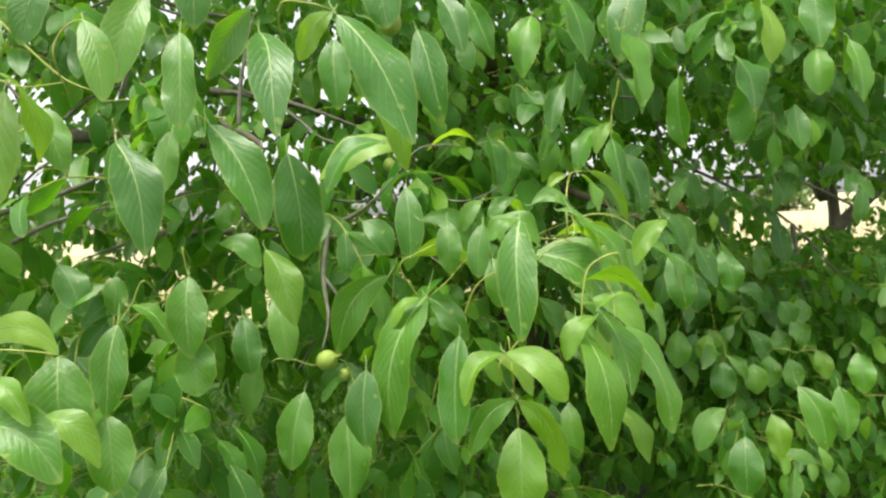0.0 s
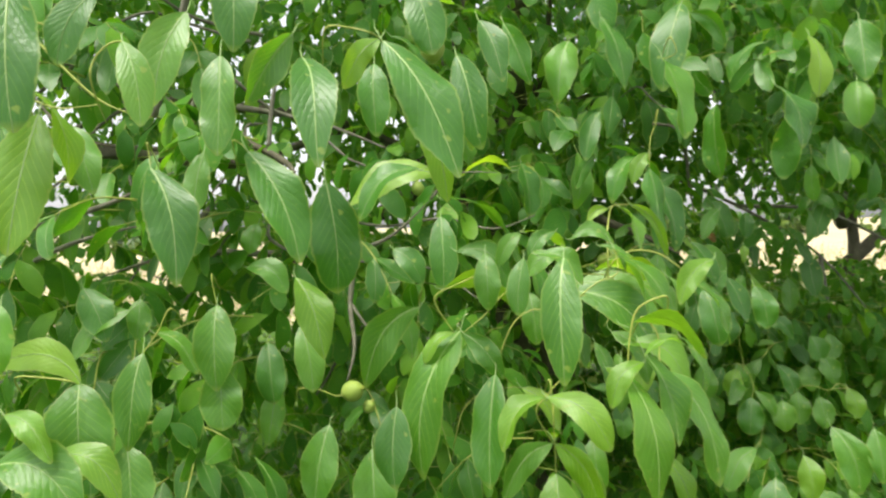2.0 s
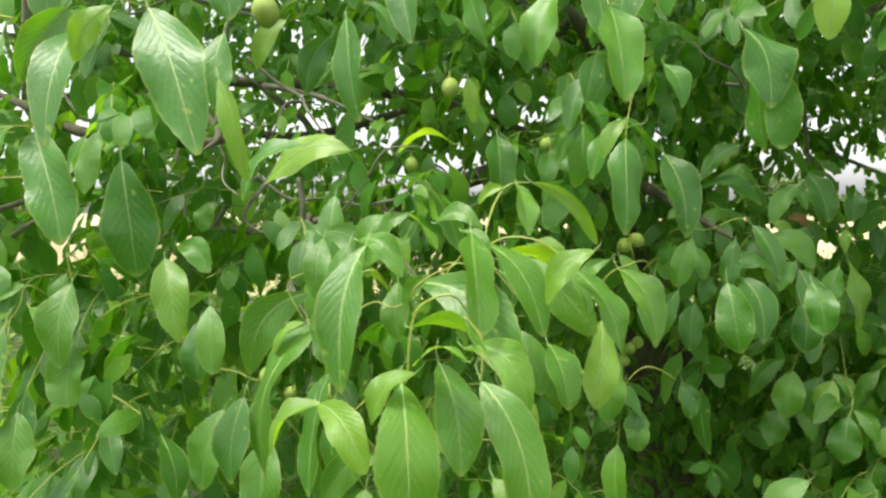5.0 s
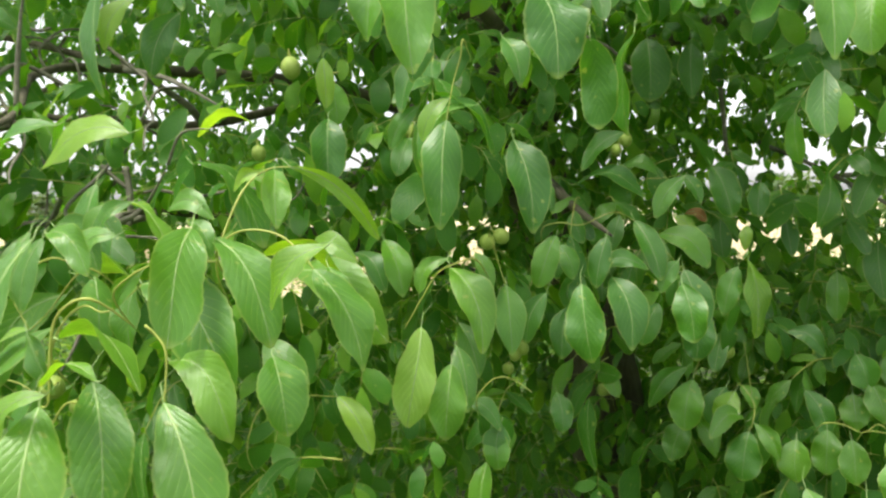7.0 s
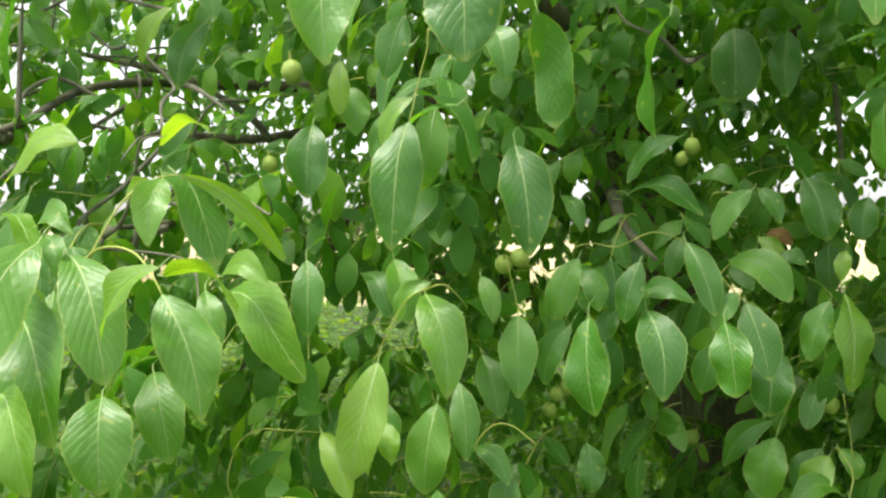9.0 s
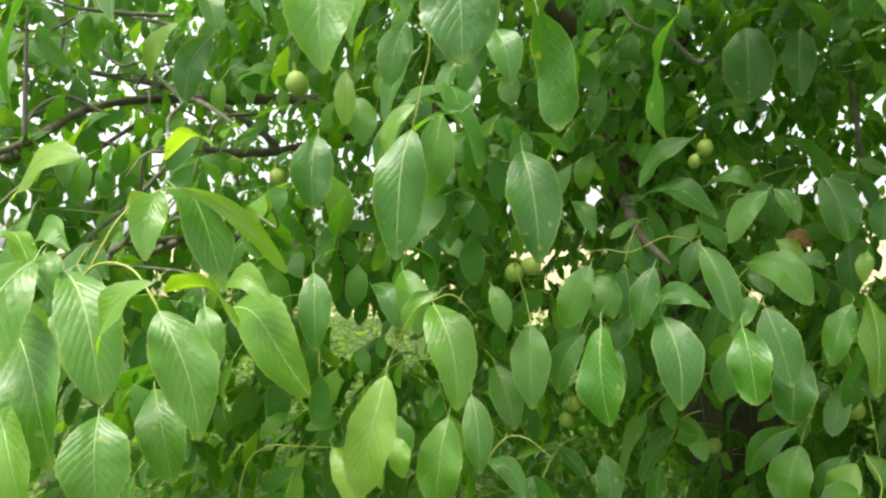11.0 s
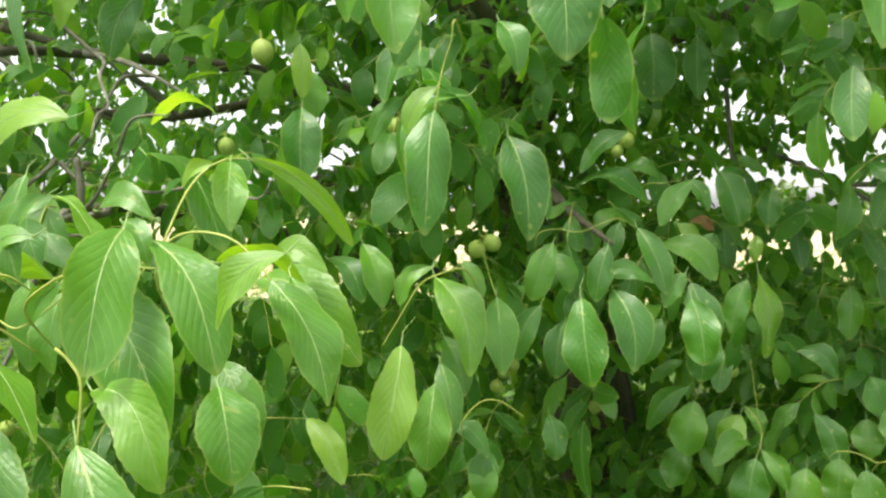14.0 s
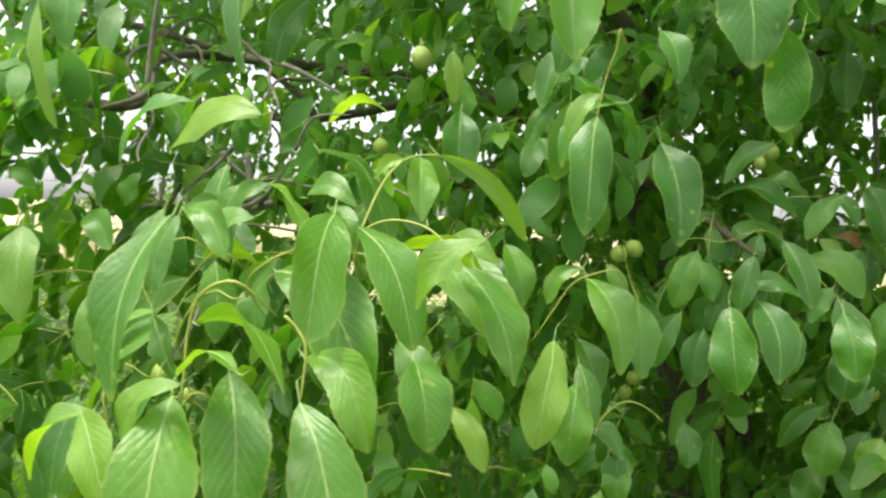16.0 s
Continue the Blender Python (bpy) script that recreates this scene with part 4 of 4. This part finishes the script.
def joined_leaves(name, places, material, protos=PROTO):
    """Many leaves in one mesh: each place gives a leaf's base, the way it runs, the way it faces and its length."""
    base, run, face = (np.array([p[k] for p in places], float) for k in range(3))
    size = np.array([p[3] for p in places])
    across = np.cross(run, face)
    across /= np.linalg.norm(across, axis=1)[:, None] + 1e-9
    up = np.cross(across, run)
    vs, fs, us, o = [], [], [], 0
    for k, (pv, pf, pu) in enumerate(protos):
        some = slice(k, None, len(protos))
        axes = np.stack([across[some], run[some], up[some]], 1)
        co = np.einsum("vk,nkc->nvc", pv, axes) * size[some][:, None, None] + base[some][:, None, :]
        n = len(co)
        vs.append(co.reshape(-1, 3))
        fs.append((pf[None] + (np.arange(n) * len(pv))[:, None, None] + o).reshape(-1, 4))
        us.append(np.tile(pu, (n, 1)))
        o += n * len(pv)
    verts, faces, uvs = np.concatenate(vs), np.concatenate(fs), np.concatenate(us)
    me = bpy.data.meshes.new(name)
    me.vertices.add(len(verts))
    me.vertices.foreach_set("co", verts.astype(np.float32).ravel())
    me.loops.add(faces.size)
    me.loops.foreach_set("vertex_index", faces.astype(np.int32).ravel())
    me.polygons.add(len(faces))
    me.polygons.foreach_set("loop_start", np.arange(0, faces.size, 4, dtype=np.int32))
    lay = me.uv_layers.new(name="UVMap")
    lay.data.foreach_set("uv", uvs[faces.ravel()].astype(np.float32).ravel())
    me.materials.append(material)
    me.update(calc_edges=True)
    me.validate()
    me.polygons.foreach_set("use_smooth", np.ones(len(me.polygons), dtype=bool))
    return me


# eye points along the camera's path; leaves that cover outer ones from here are dropped
CAMERA_EYES = np.array([(0.0, 0.0, 1.55), (0.55, 0.25, 1.57), (0.6, 0.5, 1.55), (0.8, 0.66, 1.55)])


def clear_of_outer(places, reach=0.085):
    """Of the leaves, whether each hangs clear of the outermost ones, as seen from the camera's eye points."""
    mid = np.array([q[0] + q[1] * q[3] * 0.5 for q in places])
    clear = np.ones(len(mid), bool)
    for eye in CAMERA_EYES:
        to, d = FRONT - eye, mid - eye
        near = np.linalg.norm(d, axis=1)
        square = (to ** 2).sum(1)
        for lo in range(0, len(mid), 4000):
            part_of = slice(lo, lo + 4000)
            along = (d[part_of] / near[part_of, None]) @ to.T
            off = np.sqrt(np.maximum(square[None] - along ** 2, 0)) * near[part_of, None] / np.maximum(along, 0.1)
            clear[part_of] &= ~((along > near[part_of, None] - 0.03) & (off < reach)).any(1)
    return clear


# places where the crown is thin: centre, half sizes
THIN = (
    (Vector((-0.75, 1.75, 1.85)), (0.6, 0.6, 0.42), 0.4),
    (Vector((-1.75, 2.3, 1.95)), (0.85, 1.0, 0.55), 0.7),
    (Vector((-0.42, 1.75, 1.02)), (0.28, 0.5, 0.2), 0.8),
    (Vector((0.98, 3.75, 1.73)), (0.5, 1.6, 0.14), 0.62),
    (Vector((0.76, 2.35, 1.49)), (0.1, 0.7, 0.055), 0.85),
    (Vector((0.76, 2.35, 1.66)), (0.22, 0.8, 0.075), 0.72),
    (Vector((0.86, 4.0, 1.45)), (0.35, 1.5, 0.1), 0.8),
    (Vector((1.3, 2.4, 1.55)), (0.42, 0.7, 0.2), 0.9),
    (Vector((1.32, 2.7, 1.68)), (0.5, 1.0, 0.2), 0.85),
    (Vector((-0.5, 2.7, 1.8)), (0.6, 0.7, 0.3), 0.7),
    (Vector((-1.65, 2.6, 1.28)), (1.2, 1.4, 0.5), 0.84),
    (Vector((0.45, 2.15, 1.1)), (0.36, 0.6, 0.3), 0.95),
)
CROWN, CROWN_SIZE = np.array([0.25, 3.0, 2.2]), np.array([3.0, 2.6, 2.1])


def kept(p, r, thin=1.0):
    """Whether a leaf stays at p: inside the rounded crown, and by chance where the crown is thin."""
    if (((p - CROWN) / CROWN_SIZE) ** 2).sum() > 1.0:
        return False
    for c, s, chance in THIN:
        if sum(((p[k] - c[k]) / s[k]) ** 2 for k in range(3)) < 1 and r.random() < chance * thin:
            return False
    return not (0.4 * p[1] < p[0] < 0.57 * p[1] and 1.38 < p[2] < 1.63)


STEMS = []


def crown_places(count, seed, lo, hi, behind, gap, size, thin=1.0):
    """Compound leaves strewn in the crown: behind gives the least and greatest depth behind its outer face; gap thins them out in clumps."""
    r = np.random.default_rng(seed)
    out, sprigs = [], []
    for _ in range(count):
        x, z = r.uniform(lo[0], hi[0]), r.uniform(lo[1], hi[1])
        p = np.array([x, front(x, z) + r.uniform(*behind), z])
        if noise.noise(Vector(p * 2.4) + Vector((seed, 0, 0))) < gap or not kept(p, r, thin):
            continue
        whole = compound_places(r, p, r.normal(0.1, 1.0), r.uniform(*size), r.uniform(0.2, 0.8))
        sprigs.append((p, len(out), len(whole)))
        out += whole
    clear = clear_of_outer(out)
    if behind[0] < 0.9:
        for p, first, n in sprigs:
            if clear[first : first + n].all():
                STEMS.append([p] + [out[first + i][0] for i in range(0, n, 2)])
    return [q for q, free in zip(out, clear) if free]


# leaves close behind the outermost ones, each a stalk with its leaflets
WHOLE, WHOLE_LIT = [], []
for s in range(7):
    v, f, uv, idx = blade(0.1, rng.uniform(0.042, 0.05), rng.uniform(0.1, 0.6), rng.uniform(0.02, 0.28), rng.uniform(-0.4, 0.4), 0.16, 700 + s, nv=8, nu=2)
    WHOLE.append(mesh_of("leaflet", v, f, (LEAF, RIB), idx, uv))
    WHOLE_LIT.append(mesh_of("leaflet", v, f, (FRESH_LIT, RIB), idx, uv))
r2 = np.random.default_rng(21)


def whole_leaf(p, size, spread, k, meshes):
    """One compound leaf with its stalk and leaflets at p, unless too much of it would hang before the outermost leaves."""
    leaves = compound_places(r2, p, r2.normal(0.1, spread), size, r2.uniform(0.3, 0.8))
    every = len(leaves)
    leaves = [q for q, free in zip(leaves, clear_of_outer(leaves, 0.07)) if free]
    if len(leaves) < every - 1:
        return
    shoot = compound_leaf()
    ends = [leaves[i][0] for i in range(0, len(leaves), 2)]
    part("rachis", tube([tuple(p)] + [tuple(q) for q in ends], [0.0018] + [0.0013] * (len(ends) - 1) + [0.0006], 5, (STALK,), "rachis"), shoot)
    for i, (q, y, face, ln) in enumerate(leaves):
        part("leaflet", meshes[(k + i) % len(meshes)], shoot, "", frame_along(q, Vector(q) + Vector(y), face) @ Matrix.Scale(ln / 0.1, 4))


for k in range(120):
    x, z = (r2.uniform(-0.7, 1.1), r2.uniform(1.15, 2.0)) if k < 105 else (r2.uniform(-0.65, -0.05), r2.uniform(1.5, 1.95))
    whole_leaf(np.array([x, front(x, z) + (r2.uniform(0.22, 0.45) if k < 105 else r2.uniform(0.1, 0.35)), z]), r2.uniform(0.075, 0.105), 0.8, k, WHOLE)
# the lower skirt of the crown, on its open side; lighter leaf colour replaces missing light
for k in range(70):
    x, z = r2.uniform(0.5, 1.5), r2.uniform(0.7, 1.38)
    p = np.array([x, 1.75 + 0.35 * max(0.0, x - 0.6) + r2.uniform(0.0, 0.6), z])
    if ((p[0] - 0.42) / 0.3) ** 2 + ((p[2] - 1.1) / 0.3) ** 2 > 1:
        whole_leaf(p, r2.uniform(0.062, 0.085), 1.0, k, WHOLE_LIT)

foliage = []
foliage += crown_places(2500, 1, (-1.5, 0.75), (1.8, 2.2), (0.22, 0.85), -0.2, (0.052, 0.09))
foliage += crown_places(7600, 2, (-2.3, 0.65), (2.7, 2.7), (0.7, 2.2), -0.2, (0.045, 0.08))
foliage += crown_places(1500, 3, (-2.2, 2.1), (2.4, 3.9), (0.1, 2.0), -0.1, (0.08, 0.11))
foliage += crown_places(4600, 4, (-2.3, 1.45), (2.7, 2.8), (1.0, 2.4), -0.35, (0.034, 0.06), 0.86)
foliage += crown_places(900, 6, (0.4, 0.62), (1.9, 1.4), (0.15, 1.1), -0.3, (0.045, 0.075), 0.9)
# leaves added low behind the trunk, to keep light out of the hollow
ri = np.random.default_rng(43)
for _ in range(900):
    p = np.array([ri.uniform(-0.7, 1.5), ri.uniform(3.1, 4.3), ri.uniform(0.35, 1.38)])
    foliage += compound_places(ri, p, ri.normal(0.1, 1.2), ri.uniform(0.05, 0.08), ri.uniform(0.2, 0.8))
# a spray of small leaves over the gap on the open side
rg = np.random.default_rng(47)
for _ in range(85):
    p = np.array([rg.uniform(0.5, 1.0), rg.uniform(2.25, 3.2), rg.uniform(1.74, 2.0)])
    foliage += compound_places(rg, p, rg.normal(0.1, 1.2), rg.uniform(0.035, 0.06), rg.uniform(0.2, 0.8))
# the back and the top of the crown, which hangs higher there
rs = np.random.default_rng(41)
for _ in range(1900):
    w = unit(rs.normal(0, 1, 3))
    p = CROWN + w * CROWN_SIZE * rs.uniform(0.72, 1.0)
    if p[2] < 2.25 + 0.25 * noise.noise(Vector(p)) or (p[1] < 2.4 and p[2] < 2.9) or noise.noise(Vector(p * 1.7)) < -0.15:
        continue
    foliage += compound_places(rs, p, math.atan2(w[0], -w[1]) + rs.normal(0, 0.6), rs.uniform(0.07, 0.11), rs.uniform(0.2, 0.7))
tagged(part("foliage", joined_leaves("foliage", foliage, FILL), tree, "dense mass of green walnut leaves"), kind="stuff")



def joined_stalks(lines, radius):
    """Three-sided stalks through each line of places, in one mesh."""
    verts, faces = [], []
    for line in lines:
        o = len(verts)
        for k, q in enumerate(line):
            w = radius * (1 - 0.5 * k / len(line))
            verts += [(q[0] + w, q[1], q[2]), (q[0] - w * 0.5, q[1] - w * 0.8, q[2]), (q[0] - w * 0.5, q[1] + w * 0.8, q[2] + w)]
        for k in range(len(line) - 1):
            for s in range(3):
                a, b = o + 3 * k + s, o + 3 * k + (s + 1) % 3
                faces.append((a, b, b + 3, a + 3))
    return mesh_of("leaf_stalk", verts, faces, (STALK,))


tagged(part("leaf_stalk", joined_stalks(STEMS, 0.0013), tree, "thin yellow-green leaf stalks"), kind="stuff")

# ---- ground, field and distance ----


def ground_sheet():
    bm = bmesh.new()
    xs = sorted(set([-600, -250, -100, -45] + [i * 1.0 for i in range(-22, 23)] + [45, 100, 250, 600]))
    ys = sorted(set([-600, -150, -40] + [i * 1.0 for i in range(-15, 24)] + [30, 45, 80, 150, 300, 600, 1200]))
    grid = [[bm.verts.new((x, y, 0.05 * noise.noise(Vector((x * 0.4, y * 0.4, 0))) if abs(x) < 30 and abs(y) < 30 else 0.0)) for x in xs] for y in ys]
    for j in range(len(ys) - 1):
        for i in range(len(xs) - 1):
            f = bm.faces.new((grid[j][i], grid[j][i + 1], grid[j + 1][i + 1], grid[j + 1][i]))
            f.smooth = True
            f.material_index = 1 if ys[j] >= 12 else 0
    me = bpy.data.meshes.new("ground")
    bm.to_mesh(me)
    bm.free()
    me.materials.append(SOIL)
    me.materials.append(STRAW)
    return me


tagged(new("ground", ground_sheet()), "grassy ground that gives way to a pale dry field", "ground", kind="structure")


def weeds(count, seed, xr, yr, tall):
    r = np.random.default_rng(seed)
    out = []
    for _ in range(count):
        x, y = r.uniform(*xr), r.uniform(*yr)
        if -0.5 < x < 1.5 and y < 3.8:  # bare shade round the trunk
            continue
        h = r.uniform(*tall)
        top = np.array([x + r.normal(0, 0.05), y + r.normal(0, 0.05), h])
        for k in range(7):
            s = (k + 1) / 7
            a = r.uniform(0, 6.3)
            q = np.array([x, y, 0]) * (1 - s) + top * s
            out.append((q, unit(np.array([math.cos(a), math.sin(a), r.uniform(-0.5, 0.5)])), np.array([0, 0, 1.0]) + r.normal(0, 0.3, 3), r.uniform(0.05, 0.1)))
    return out


WEEDPROTO = simple_blades(5, 4)
plants = weeds(1500, 11, (-4, 4.5), (1.7, 6.8), (0.3, 1.0)) + weeds(200, 12, (-2.2, -0.5), (1.6, 3.4), (0.5, 1.0)) + weeds(2200, 14, (-9, 0), (3.0, 11), (0.25, 0.9)) + weeds(900, 15, (0, 8), (6, 11.5), (0.25, 0.95)) + weeds(600, 13, (1.2, 3.8), (3.2, 6.4), (0.8, 1.28))
tagged(new("undergrowth", joined_leaves("undergrowth", plants, WEED, WEEDPROTO)), "low green weeds and shoots under the tree", "weeds", kind="stuff")


def grass_tufts(count, seed):
    r = np.random.default_rng(seed)
    out = []
    for _ in range(count):
        y = 12 + 22 * r.random() ** 2
        x = r.uniform(-1.1, 1.1) * (y + 3)
        for k in range(3):
            out.append((np.array([x, y, 0.0]) + np.append(r.normal(0, 0.05, 2), 0), unit(np.array([*r.normal(0, 0.3, 2), 1.0])), np.array([*r.normal(0, 1, 2), 0.1]), r.uniform(0.3, 0.7)))
    return out


tuft = [(v * np.array([0.06, 1, 0.4]), f, u) for v, f, u in simple_blades(3, 4)]
tagged(new("field_grass", joined_leaves("field_grass", grass_tufts(5000, 31), STRAW, tuft)), "tall pale dry grass of the field", "grass", kind="stuff")


def meadow(count, seed):
    r = np.random.default_rng(seed)
    out = []
    for _ in range(count):
        x, y = r.uniform(-6, 6), r.uniform(-5, 7)
        for k in range(3):
            out.append((np.array([x, y, -0.02]) + np.append(r.normal(0, 0.05, 2), 0), unit(np.array([*r.normal(0, 0.5, 2), 1.0])), np.array([*r.normal(0, 1, 2), 0.1]), r.uniform(0.1, 0.33)))
    return out


tagged(new("grass", joined_leaves("grass", meadow(9000, 33), WEED, tuft)), "short green meadow grass round the tree", "grass", kind="stuff")


def far_tree(x, y, height, width, seed, base=0.15, leaves=1500, leaf=0.3, skin=FARLEAF, stout=1.0):
    r = np.random.default_rng(seed)
    ob = new("distant_tree")
    ob.location = (x, y, 0)
    tagged(ob, "distant broad green tree at the field's edge", "tree", "trees beyond the field")
    part("trunk", tube([(0, 0, -0.2), (0.02 * width, 0, height * 0.3), (-0.03 * width, 0, height * 0.62)], [stout * height * 0.03, stout * height * 0.024, stout * height * 0.012], 8, (BARK,), "trunk", 0.08, seed), ob)
    for k in range(4):
        a = r.uniform(0, 6.3)
        part("limb", tube([(0, 0, height * (0.25 + 0.08 * k)), (math.cos(a) * width * 0.2, math.sin(a) * width * 0.2, height * (0.42 + 0.08 * k)), (math.cos(a) * width * 0.36, math.sin(a) * width * 0.36, height * (0.5 + 0.1 * k))], [height * 0.014, height * 0.009, height * 0.004], 6, (BARK,), "limb", 0.1, seed + k), ob)
    clumps = [(r.normal(0, 0.22, 2) * width, height * (base + (1 - base) * r.random() ** 0.8)) for _ in range(26)]
    places = []
    for _ in range(leaves):
        (cx, cy), cz = clumps[r.integers(len(clumps))]
        shrink = 1.0 - 0.6 * max(0, cz / height - 0.5) * 2
        q = np.array([cx * shrink, cy * shrink, cz * 0.94]) + r.normal(0, 0.085, 3) * np.array([width, width, height * 0.6])
        q[2] = max(q[2], 0.05)
        places.append((q, unit(r.normal(0, 1, 3) + np.array([0, 0, -0.5])), r.normal(0, 1, 3), leaf * r.uniform(0.6, 1.3)))
    tagged(part("crown", joined_leaves("crown", places, skin, WEEDPROTO), ob), kind="stuff")
    return ob


rr = np.random.default_rng(77)
for k in range(16):
    far_tree(-75 + 10 * k + rr.uniform(-3, 3), 62 + rr.uniform(-5, 12), rr.uniform(2.3, 3.7), rr.uniform(7, 11), 300 + k, 0.05, 700, 0.7)


def near_tree(x, y, height, width, seed, label):
    ob = far_tree(x, y, height, width, seed, 0.42, 20000, 0.085, SHADED_HEDGELEAF, 0.42)
    ob.name = "hedgerow_tree"
    return tagged(ob, label, "tree", "")


near_tree(3.25, 6.2, 4.6, 4.6, 501, "leafy hedgerow tree with shade painted into its dark leaves and bare lower twigs")
for n, pts in enumerate((
    [(0.75, 2.75, 1.75), (0.98, 2.62, 1.62), (1.2, 2.5, 1.45), (1.38, 2.45, 1.2)],
    [(0.98, 2.62, 1.62), (1.25, 2.6, 1.6), (1.5, 2.6, 1.48)],
    [(1.2, 2.5, 1.45), (1.22, 2.48, 1.25), (1.25, 2.45, 1.05)],
)):
    part("dead_twig", tube(pts, [0.008, 0.006, 0.004, 0.002][: len(pts)], 6, (TWIG,), "dead_twig", 0.15, 70 + n), tree, "bare dark dead twig")
